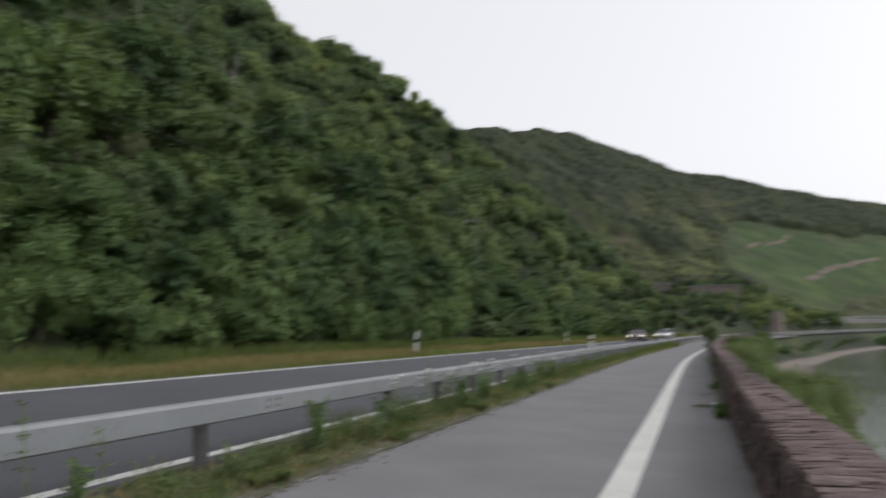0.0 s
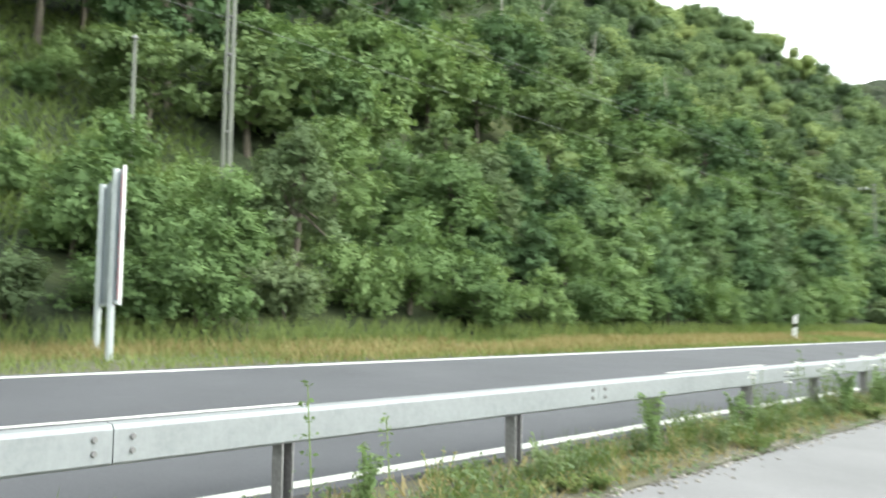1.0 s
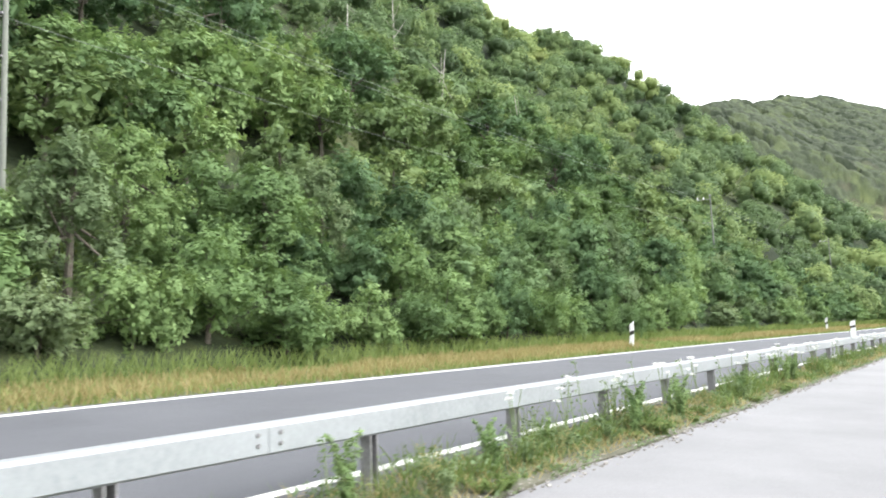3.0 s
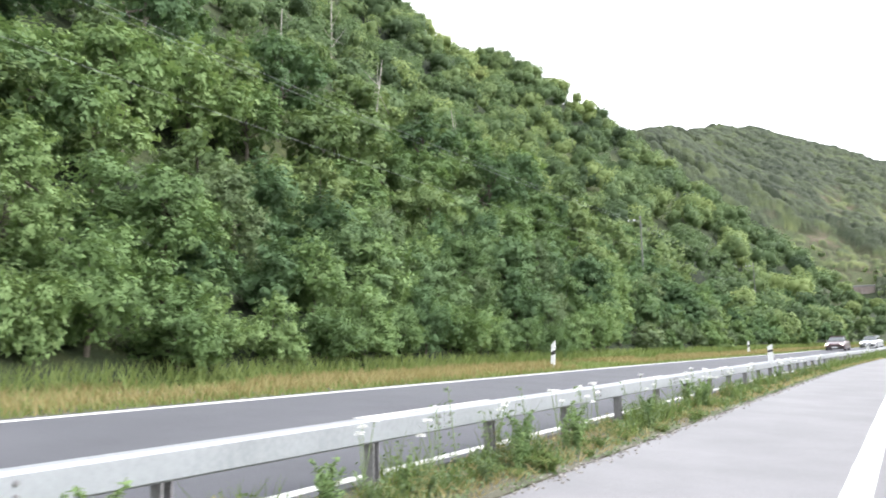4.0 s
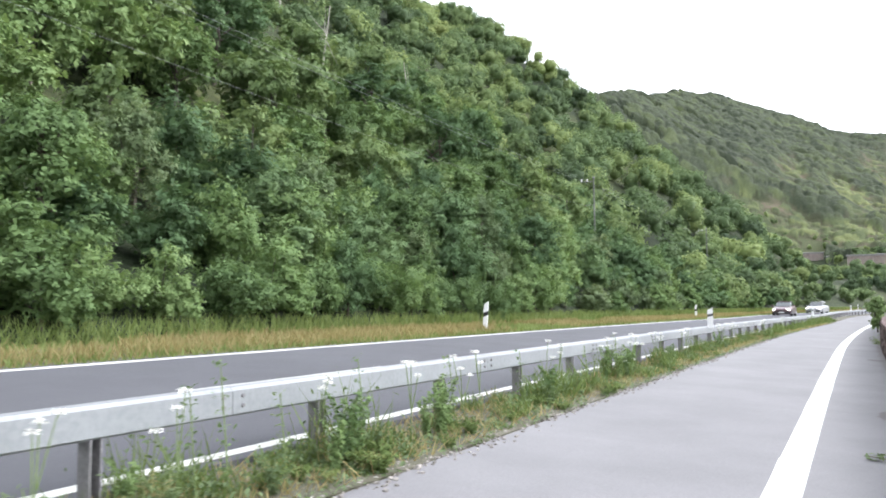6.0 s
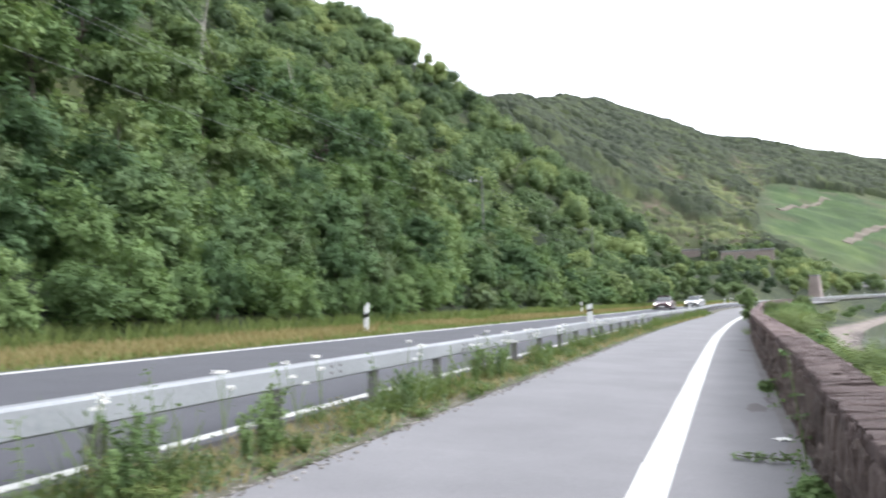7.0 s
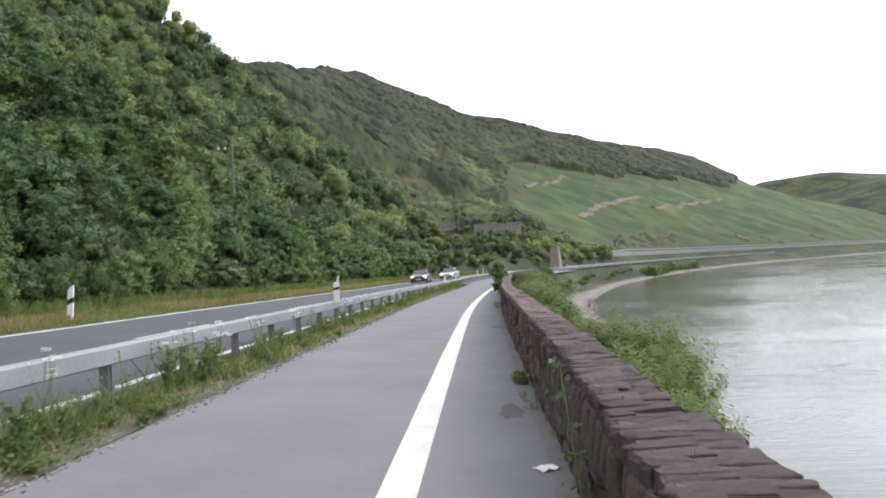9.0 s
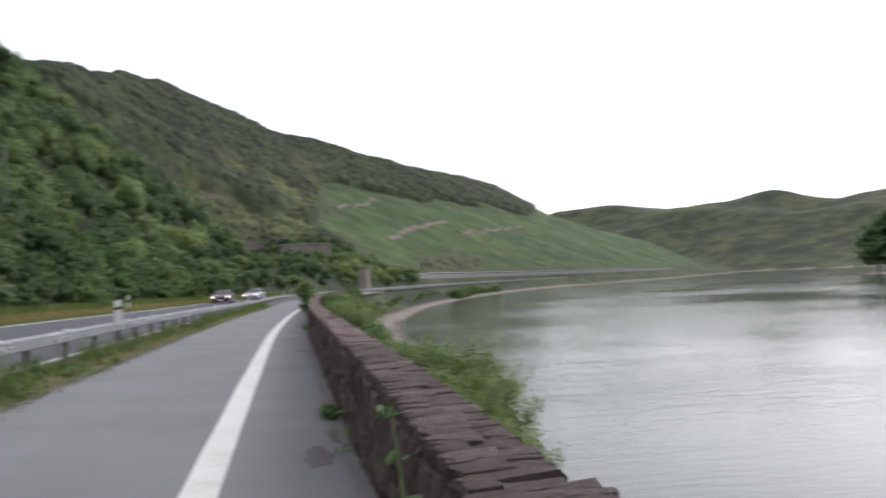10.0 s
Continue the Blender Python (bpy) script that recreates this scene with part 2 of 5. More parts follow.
def on_slope(az, el):
    """The place where the slope at that bearing first rises to that angle."""
    r = np.geomspace(150, 1100, 400)
    x, y = EYE_X + r * math.sin(radians(az)), EYE_Y + r * math.cos(radians(az))
    z, s, d, _, _ = land(x, y)
    up = np.degrees(np.arctan2(z - 1.2, r)) * (d < -15)
    k = int(np.argmax(up >= el)) or len(r) - 1
    return np.array([x[k], y[k]])


# Old walls on the slope: bearing, angle of the foot, width, height, turn.
OLD_WALLS = [(1.2, 2.4, 14.5, 3.3, -6, "brown masonry retaining wall half hidden by trees"), (-2.55, 2.85, 6.0, 3.0, 4, "short brown masonry wall among the bushes")]


# ---- mesh helpers ----
def mesh_object(name, verts, faces, mats, parent=None, smooth_faces=False):
    me = bpy.data.meshes.new(name)
    me.from_pydata(verts, [], faces)
    for m in mats if isinstance(mats, (list, tuple)) else [mats]:
        me.materials.append(m)
    if smooth_faces:
        me.polygons.foreach_set("use_smooth", [True] * len(me.polygons))
    ob = new(name, me)
    if parent:
        ob.parent = parent
    return ob


def part(name, bm, mat, parent, label=""):
    me = bpy.data.meshes.new(name)
    bm.to_mesh(me)
    bm.free()
    me.materials.append(mat)
    ob = new(name, me)
    ob.parent = parent
    return tagged(ob, label)


def box_bm(sx, sy, sz, at_=(0, 0, 0), bevel=0.0, segs=1):
    bm = bmesh.new()
    bmesh.ops.create_cube(bm, size=1, matrix=Matrix.Translation(at_) @ Matrix.Diagonal((sx, sy, sz, 1)))
    if bevel:
        bmesh.ops.bevel(bm, geom=bm.edges[:], offset=bevel, segments=segs, affect="EDGES", profile=0.5)
    return bm


def tube_bm(r1, r2, h, at_=(0, 0, 0), n=12, turn=None):
    bm = bmesh.new()
    m = Matrix.Translation(at_) @ (turn or Matrix()) @ Matrix.Translation((0, 0, h / 2))
    bmesh.ops.create_cone(bm, cap_ends=True, segments=n, radius1=r1, radius2=r2, depth=h, matrix=m)
    return bm


def strip(name, d_list, s0, s1, h, mat, step=2.0, wobble=0.0, seed=1, thick=0.12):
    """A band along the road, closed at its sides; d_list holds its edges across."""
    rs = np.random.RandomState(seed)
    n = int((s1 - s0) / step) + 1
    verts, faces, w = [], [], len(d_list) + 2
    for i in range(n):
        s = s0 + (s1 - s0) * i / (n - 1)
        row = [at(s, d_list[0], h - thick)]
        for k, d in enumerate(d_list):
            edge = rs.uniform(-wobble, wobble) if k in (0, len(d_list) - 1) else 0
            row.append(at(s, d + edge, h))
        row.append(at(s, d_list[-1], h - thick))
        verts += row
    for i in range(n - 1):
        for k in range(w - 1):
            a = i * w + k
            faces.append((a, a + 1, a + 1 + w, a + w))
    return mesh_object(name, verts, faces, mat)


# ---- ground sheet ----
def build_ground():
    az = np.radians(np.concatenate([np.arange(-180, -100, 4), np.arange(-100, 60, 0.4), np.arange(60, 180, 4)]))
    rad = np.concatenate([[0.5], np.geomspace(3, 4500, 340)])
    A, R = np.meshgrid(az, rad)
    x, y = (EYE_X + R * np.sin(A)).ravel(), (EYE_Y + R * np.cos(A)).ravel()
    z, s, d, bearing, r = land(x, y)
    n, m = len(rad), len(az)
    i, j = np.meshgrid(np.arange(n - 1), np.arange(m), indexing="ij")
    a, b = (i * m + j).ravel(), (i * m + (j + 1) % m).ravel()
    faces = np.stack([a, b, b + m, a + m], axis=1)
    ob = mesh_object("ground", np.stack([x, y, z], 1).tolist(), faces.tolist(), GROUND, smooth_faces=True)
    vine, bare, beach = cover(x, y, z, s, d, bearing, r)
    col = ob.data.color_attributes.new("cover", "FLOAT_COLOR", "POINT")
    rgba = np.stack([vine, bare, beach, np.ones_like(vine)], 1).astype(np.float32)
    col.data.foreach_set("color", rgba.ravel())
    return tagged(ob, "wooded hillside and grassy river bank of the valley", "ground", kind="structure")


def cover(x, y, z, s, d, az, r):
    """Shares of vineyard, bare scrub and shingle on the ground."""
    nz = waves(x, y, 90, 13)
    nz2 = waves(x, y, 35, 14)
    slope = np.degrees(np.arctan2(z - 1.2, r))
    upper = np.interp(az, [2, 3, 10, 16, 18, 20, 32], [7.6, 7.6, 6.2, 5.2, 4.8, 7.0, 7.0]) + 0.3 * nz
    vine = smooth(0, 0.4, upper - slope) * smooth(260, 320, s) * smooth(1.5, 3.0, az + 0.5 * nz) * smooth(16, 30, -d) * (r < np.where(az > 18, 1120, 1000)) * smooth(31, 29.5, az)
    bare = smooth(-0.35, 0.35, nz + 0.6 * nz2) * smooth(-9.5, -7, az) * smooth(3.5, 1.0, az) * smooth(2.6, 3.6, slope) * smooth(10.5, 8.5, slope) * (r > 220)
    bare = np.maximum(bare, smooth(0.55, 0.8, nz2 + 0.4 * nz) * vine)
    bare = np.maximum(bare, smooth(6, 12, -d) * smooth(42, 24, -d) * smooth(240, 280, s) * np.clip(0.2 + 0.6 * nz2, 0, 1))
    bare = np.maximum(bare, smooth(8.5, 10, az) * smooth(15, 13.5, az) * smooth(0.5, 0.9, slope) * smooth(2.2, 1.5, slope + 0.3 * nz2))
    vine = vine * (1 - bare)
    beach = smooth(np.interp(s, [60, 130], [1.15, 0.55]), np.interp(s, [60, 130], [0.8, 0.3]), z - WATER) * smooth(36, 50, s) * (d > 0) + 0.8 * smooth(np.interp(s, [60, 130], [1.1, 0.5]), np.interp(s, [60, 130], [0.4, 0.2]), z - WATER) * (d > 0)
    return vine, bare, np.clip(beach, 0, 1)


def ground_material():
    m, N, L, b = material("hill_ground", 0.95, 0, 0.2)
    at_node = N.new("ShaderNodeVertexColor")
    at_node.layer_name = "cover"
    sep = N.new("ShaderNodeSeparateColor")
    L.new(at_node.outputs[0], sep.inputs[0])
    n1, n2 = noise_node(N, L, 0.05, 6, 0.6), noise_node(N, L, 1.2, 5, 0.7)
    w = ramp_node(N, [(0.3, (0.02, 0.032, 0.014)), (0.5, (0.042, 0.062, 0.025)), (0.75, (0.075, 0.098, 0.038))])
    L.new(n2.outputs[0], w.inputs[0])
    tc = N.new("ShaderNodeTexCoord")
    wave = N.new("ShaderNodeTexWave")
    wave.inputs["Scale"].default_value = 0.22
    wave.inputs["Distortion"].default_value = 0.6
    L.new(tc.outputs["Object"], wave.inputs["Vector"])
    v = ramp_node(N, [(0.38, (0.03, 0.052, 0.02)), (0.5, (0.048, 0.082, 0.028)), (0.62, (0.08, 0.116, 0.042))])
    L.new(n1.outputs[0], v.inputs[0])
    rows = mix_node(N, L, 0.25, v.outputs[0], mix_node(N, L, wave.outputs[0], (0.028, 0.055, 0.016), (0.08, 0.132, 0.034)))
    blocks = N.new("ShaderNodeTexVoronoi")
    blocks.inputs["Scale"].default_value = 0.017
    L.new(tc.outputs["Object"], blocks.inputs["Vector"])
    shade = ramp_node(N, [(0.1, (0.62, 0.7, 0.7)), (0.5, (0.9, 0.92, 0.9)), (0.9, (1.22, 1.1, 1.0))])
    L.new(blocks.outputs["Color"], shade.inputs[0])
    rows = mix_node(N, L, 1.0, rows, shade.outputs[0], "MULTIPLY")
    s = ramp_node(N, [(0.35, (0.045, 0.064, 0.027)), (0.5, (0.068, 0.08, 0.039)), (0.7, (0.1, 0.092, 0.06))])
    L.new(n2.outputs[0], s.inputs[0])
    p = ramp_node(N, [(0.35, (0.13, 0.108, 0.095)), (0.65, (0.27, 0.232, 0.205))])
    L.new(n2.outputs[0], p.inputs[0])
    n3 = noise_node(N, L, 0.02, 8, 0.7)
    f = ramp_node(N, [(0.42, (0.52, 0.5, 0.66)), (0.5, (0.84, 0.76, 0.92)), (0.58, (1.5, 1.22, 1.3))])
    L.new(n3.outputs[0], f.inputs[0])
    c = mix_node(N, L, sep.outputs[0], mix_node(N, L, 1.0, w.outputs[0], f.outputs[0], "MULTIPLY"), rows)
    c = mix_node(N, L, sep.outputs[1], c, s.outputs[0])
    c = mix_node(N, L, sep.outputs[2], c, p.outputs[0])
    L.new(c, b.inputs["Base Color"])
    bump_node(N, L, b, n2.outputs[0], 0.6, 0.3)
    return m


def water_material():
    m, N, L, b = material("river_water", 0.07, 0, 0.9)
    b.inputs["Base Color"].default_value = (0.028, 0.042, 0.03, 1)
    b.inputs["IOR"].default_value = 1.33
    n1 = noise_node(N, L, 1.3, 6, 0.68, stretch=(0.4, 1, 1))
    n2 = noise_node(N, L, 0.03, 3, 0.5)
    n3 = noise_node(N, L, 0.2, 4, 0.6, stretch=(0.3, 1, 1))
    r = ramp_node(N, [(0.36, (0.3, 0.3, 0.3)), (0.6, (1, 1, 1))])
    L.new(n2.outputs[0], r.inputs[0])
    swell = N.new("ShaderNodeMath")
    swell.operation = "MULTIPLY_ADD"
    swell.inputs[1].default_value = 1.5
    L.new(n3.outputs[0], swell.inputs[0])
    L.new(n1.outputs[0], swell.inputs[2])
    mul = N.new("ShaderNodeMath")
    mul.operation = "MULTIPLY"
    L.new(swell.outputs[0], mul.inputs[0])
    L.new(r.outputs[0], mul.inputs[1])
    bump_node(N, L, b, mul.outputs[0], 0.6, 0.075)
    return m


GROUND = ground_material()
RIVER = water_material()
ground = build_ground()
river = mesh_object("water", [(-200, -900, WATER), (3500, -900, WATER), (3500, 4000, WATER), (-200, 4000, WATER)], [(0, 1, 2, 3)], RIVER)
tagged(river, "calm green-grey river with a pale sky reflection", "river", kind="structure")

# ---- paved bands ----
road = tagged(strip("road", [-6.25, -4.5, -3.0, -1.5, -0.12], -60, 420, 0.055, ASPHALT_ROAD), "dark grey asphalt road with white lines", "road", kind="structure")
path = tagged(strip("pavement", [0.86, 2.0, 3.2, 4.4], -60, 150, 0.0, ASPHALT_PATH, 1.0, 0.035), "pale grey asphalt cycle path beside the wall", "path", kind="structure")
verge = tagged(strip("verge", [-10.2, -8.2, -6.25], -60, 420, 0.02, SOIL), "grass verge between road and bushes", "verge", kind="structure")
middle = tagged(strip("median", [-0.12, 0.4, 0.86], -60, 200, 0.015, SOIL, 0.7, 0.03), "gravelly weedy strip under the guard rail", "verge", kind="structure")
for name, d0, d1, s0, s1 in (("road_edge_line", -6.08, -5.94, -60, 420), ("road_edge_line", -0.36, -0.24, -60, 420), ("path_line", 3.12, 3.36, 8.165, 140), ("path_line", 3.12, 3.36, -60, 8.145)):
    tagged(strip(name, [d0, d1], s0, s1, 0.061 if d0 < 0 else 0.006, PAINT_WHITE, 1.0, 0.006, 4, 0.005), "worn white painted line", "road marking", kind="structure")
for k in range(-4, 16):
    tagged(strip("centre_dash", [-3.005, -2.93], 7.6 + 11.4 * k, 11.55 + 11.4 * k, 0.061, PAINT_WHITE, 1.0, 0.005, 5, 0.005), "white dashed centre line of the road", "road marking", kind="structure")


# ---- guard rail ----
def beam_mesh(a, b):
    """One length of box beam between two places on the line, with bevelled edges and a lap."""
    prof = [(-0.06, 0.415), (-0.045, 0.4), (0.045, 0.4), (0.06, 0.415), (0.06, 0.568), (0.04, 0.59), (-0.04, 0.59), (-0.06, 0.568)]
    bm = bmesh.new()
    rings = []
    for i in range(3):
        s = a + (b - a) * i / 2
        rings.append([bm.verts.new(at(s, d, h)) for d, h in prof])
    n = len(prof)
    for q, w in zip(rings, rings[1:]):
        for k in range(n):
            bm.faces.new((q[k], q[(k + 1) % n], w[(k + 1) % n], w[k]))
    bm.faces.new(rings[0])
    bm.faces.new(rings[-1][::-1])
    bmesh.ops.recalc_face_normals(bm, faces=bm.faces[:])
    return bm


def post_mesh():
    """A C-shaped steel post."""
    bm = bmesh.new()
    prof = [(-0.05, -0.04), (0.05, -0.04), (0.05, -0.028), (-0.038, -0.028), (-0.038, 0.028), (0.05, 0.028), (0.05, 0.04), (-0.05, 0.04)]
    lo = [bm.verts.new((x, y, -0.3)) for x, y in prof]
    hi = [bm.verts.new((x, y, 0.41)) for x, y in prof]
    for k in range(8):
        bm.faces.new((lo[k], lo[(k + 1) % 8], hi[(k + 1) % 8], hi[k]))
    bm.faces.new(hi)
    bmesh.ops.recalc_face_normals(bm, faces=bm.faces[:])
    return bm


guard_rail = tagged(new("guard_rail"), "galvanised steel box-beam guard rail on posts beside the road", "guard rail")
post_me = bpy.data.meshes.new("post")
pb = post_mesh()
pb.to_mesh(post_me)
pb.free()
post_me.materials.append(POST_STEEL)
bolt_me = bpy.data.meshes.new("bolt")
bb = tube_bm(0.017, 0.012, 0.014, n=8)
bb.to_mesh(bolt_me)
bb.free()
bolt_me.materials.append(POST_STEEL)
JOINT0 = 1.03
for k in range(-6, 40):
    s = JOINT0 + 4 * k
    part("beam", beam_mesh(s, s + 3.994), GALVANISED, guard_rail)
    for dy in (-0.09, 0.09) if -3 <= k <= 9 else ():
        for dz in (0.465, 0.53):
            p = at(s + dy, 0.06, dz)
            bolt = new("bolt", bolt_me)
            bolt.parent = guard_rail
            bolt.matrix_basis = pose(*p, 0, 90, heading(s))
for k in range(-11, 80):
    post = new("post", post_me)
    post.parent = guard_rail
    post.matrix_basis = pose(*at(2 * k, 0.0), 0, 0, heading(2 * k))


# ---- stone wall ----
def wall_in(s):
    return 4.355 - 0.02 * (s < 8.0)


def wall_top(s):
    return np.interp(s, [8.0, 8.4, 10.7, 14.5, 21, 40], [0.665, 0.69, 0.75, 0.785, 0.82, 0.84])


def stone_mesh(name, seed, mat, draw=0.09, rough=1.0):
    """A rough block, one unit each way, its outer face drawn in and uneven."""
    rs = np.random.RandomState(seed)
    verts = []
    for z, inset in ((-0.5, 0.0), (0.28, 0.0), (0.5, draw)):
        for x, y in ((-0.5, -0.5), (0.5, -0.5), (0.5, 0.5), (-0.5, 0.5)):
            verts.append((x * (1 - 2 * inset) + rs.uniform(-0.07, 0.07), y * (1 - 2 * inset) + rs.uniform(-0.07, 0.07), z + rough * rs.uniform(-0.12, 0.1) * (z > 0)))
    verts.append((rs.uniform(-0.2, 0.2), rs.uniform(-0.2, 0.2), 0.55 + rs.uniform(-0.06, 0.06)))
    faces = [(3, 2, 1, 0)]
    for k in range(4):
        n = (k + 1) % 4
        faces += [(k, n, n + 4, k + 4), (k + 4, n + 4, n + 8, k + 8), (k + 8, n + 8, 12)]
    me = bpy.data.meshes.new(name)
    me.from_pydata(verts, [], faces)
    me.materials.append(mat)
    return me


def wall_stones(s0, s1, seed):
    """Poses of the stones of the inner face and of the cap, as matrices for unit blocks."""
    rs = np.random.RandomState(seed)
    face, cap = [], []
    top_row, low = 0.26, [0.0, 0.15, 0.29, 0.43]
    s = s0
    while s < s1:
        w = rs.uniform(0.09, 0.2)
        h1 = wall_top(s) - 0.075
        h0 = h1 - top_row + rs.uniform(-0.03, 0.03)
        face.append((s, w, h0, h1))
        s += w
    for a, b in zip(low, low[1:]):
        s = s0 - rs.uniform(0, 0.2)
        while s < s1:
            w = rs.uniform(0.14, 0.36)
            face.append((s, w, a - 0.01 + rs.uniform(-0.015, 0.015), b - 0.01 + rs.uniform(-0.015, 0.015)))
            s += w
    out = []
    for s, w, h0, h1 in face:
        c = s + w / 2
        p = at(c, wall_in(c) + 0.02 + rs.uniform(-0.018, 0.012), (h0 + h1) / 2)
        out.append(pose(*p, 0, -90, heading(c)) @ Matrix.Diagonal((h1 - h0 - 0.014, w - 0.012, 0.12, 1)))
    s = s0
    while s < s1:
        w = rs.uniform(0.05, 0.135)
        c = s + w / 2
        full = 0.43 if c < 8.0 else 0.34
        cut = full * rs.uniform(0.28, 0.72)
        for a, b in [(-0.005, full)] if rs.rand() < 0.15 else [(-0.005, cut), (cut, full)]:
            slip = rs.uniform(-0.025, 0.025)
            p = at(c + slip, wall_in(c) + (a + b) / 2, wall_top(c) - 0.046 + rs.uniform(-0.004, 0.004))
            cap.append(pose(*p, rs.uniform(-0.8, 0.8), rs.uniform(-0.8, 0.8), heading(c) + rs.uniform(-10, 10)) @ Matrix.Diagonal((b - a + 0.01, w + 0.012, 0.085, 1)))
        s += w
    return out, cap


def build_wall():
    verts, faces, w = [], [], 4
    ss = np.concatenate([np.arange(-30, 7.9, 1.5), [7.97, 8.0, 8.4], np.arange(8.8, 120.1, 0.8)])
    for s in ss:
        di, h = wall_in(s) + 0.03, wall_top(s) - 0.014
        verts += [at(s, di, -0.3), at(s, di, h), at(s, di + 0.27, h), at(s, di + 0.3, -2.2)]
    for i in range(len(ss) - 1):
        for k in range(3):
            a = i * w + k
            faces.append((a, a + w, a + w + 1, a + 1))
    wall = mesh_object("wall_river", verts, faces, MORTAR)
    tagged(wall, "low brown rubble stone wall along the river path", "wall", kind="structure")
    shapes = [stone_mesh("stone", 40 + k, STONE) for k in range(6)]
    slabs = [stone_mesh("cap_stone", 60 + k, STONE_CAP, 0.05, 0.7) for k in range(6)]
    rs = np.random.RandomState(2)
    face, cap = wall_stones(5.0, 13.0, 5)
    for mats, kinds, name in ((face, shapes, "stone"), (cap, slabs, "cap_stone")):
        for m in mats:
            ob = new(name, kinds[rs.randint(6)])
            ob.parent = wall
            ob.matrix_basis = m
    for name, mat, which in (("stonework", STONE, 0), ("capwork", STONE_CAP, 1)):
        allv, allf = [], []
        for a, b, seed in ((-12.0, 5.0, 7), (13.0, 112.0, 8)):
            kinds = (shapes, slabs)[which]
            for m in wall_stones(a, b, seed)[which]:
                me = kinds[rs.randint(6)]
                n = len(allv)
                allv += [m @ v.co for v in me.vertices]
                allf += [tuple(n + i for i in p.vertices) for p in me.polygons]
        tagged(mesh_object(name, allv, allf, mat, wall), kind="stuff")
    return wall


wall = build_wall()


# ---- foliage ----
def unit(v):
    return v / np.maximum(np.linalg.norm(v, axis=-1, keepdims=True), 1e-6)


def leaf_quads(p, n, length, width, rs):
    """Lozenge leaves at the points p with normals n."""
    side = unit(np.cross(n, rs.normal(size=p.shape)))
    up = np.cross(side, n)
    L = (length * rs.uniform(0.7, 1.3, (len(p), 1)))
    W = (width * rs.uniform(0.7, 1.3, (len(p), 1)))
    droop = -0.12 * L * n
    return np.stack([p - up * L / 2, p + side * W / 2, p + up * L / 2 + droop, p - side * W / 2], axis=1)


def leaf_points(p, n, length, width, rs):
    """Small pointed leaves of one triangle each, for crowns past the road."""
    side = unit(np.cross(n, rs.normal(size=p.shape)))
    up = np.cross(side, n)
    L = (length * rs.uniform(0.7, 1.3, (len(p), 1)))
    W = (width * rs.uniform(0.75, 1.35, (len(p), 1))) * 0.62
    return np.stack([p - up * L * 0.38 - side * W, p - up * L * 0.3 + side * W, p + up * L * 0.62], axis=1)


def quads_mesh(name, quads, mats, tint=None):
    k = quads.shape[1]
    n = len(quads)
    me = bpy.data.meshes.new(name)
    me.vertices.add(n * k)
    me.vertices.foreach_set("co", quads.astype(np.float32).ravel())
    me.loops.add(n * k)
    me.loops.foreach_set("vertex_index", np.arange(n * k, dtype=np.int32))
    me.polygons.add(n)
    me.polygons.foreach_set("loop_start", np.arange(0, n * k, k, dtype=np.int32))
    me.update(calc_edges=True)
    me.materials.append(mats)
    if tint is not None:
        col = me.color_attributes.new("tint", "FLOAT_COLOR", "POINT")
        t4 = np.repeat(np.asarray(tint, np.float32), k)
        col.data.foreach_set("color", np.stack([t4, t4, t4, np.ones_like(t4)], 1).ravel())
    return me


def crown_quads(lobes, per_lobe, length, width, seed, sprays=30):
    """Leaves in drooping sprays over the shells of several lobes; lobes: centre and radii."""
    rs = np.random.RandomState(seed)
    out = []
    for cx, cy, cz, rx, ry, rz in lobes:
        c, r = np.array([cx, cy, cz]), np.array([rx, ry, rz])
        dirs = unit(rs.normal(size=(sprays, 3)) + [0, 0, 0.4])
        reach = rs.uniform(0.74, 1.16, (sprays, 1))
        k = rs.randint(sprays, size=per_lobe)
        out_by = rs.uniform(-0.42, 0.1, (per_lobe, 1))
        q = dirs[k] * (reach[k] + out_by) + rs.normal(size=(per_lobe, 3)) * 0.13 * (0.6 - out_by)
        p = c + q * r
        p[:, 2] -= 0.1 * r[2] * rs.uniform(0, 1, per_lobe) ** 2
        n = unit(dirs[k] * 0.9 + rs.normal(size=(per_lobe, 3)) * 0.3 + [0, 0, 0.55])
        keep = p[:, 2] > 0.03
        out.append(leaf_points(p[keep], n[keep], length, width, rs))
        inner = unit(rs.normal(size=(per_lobe // 6, 3))) * rs.uniform(0.25, 0.6, (per_lobe // 6, 1))
        pin = c + inner * r
        pin = pin[pin[:, 2] > 0.03]
        out.append(leaf_points(pin, unit(rs.normal(size=pin.shape)), length * 1.7, width * 1.7, rs))
    return np.concatenate(out)


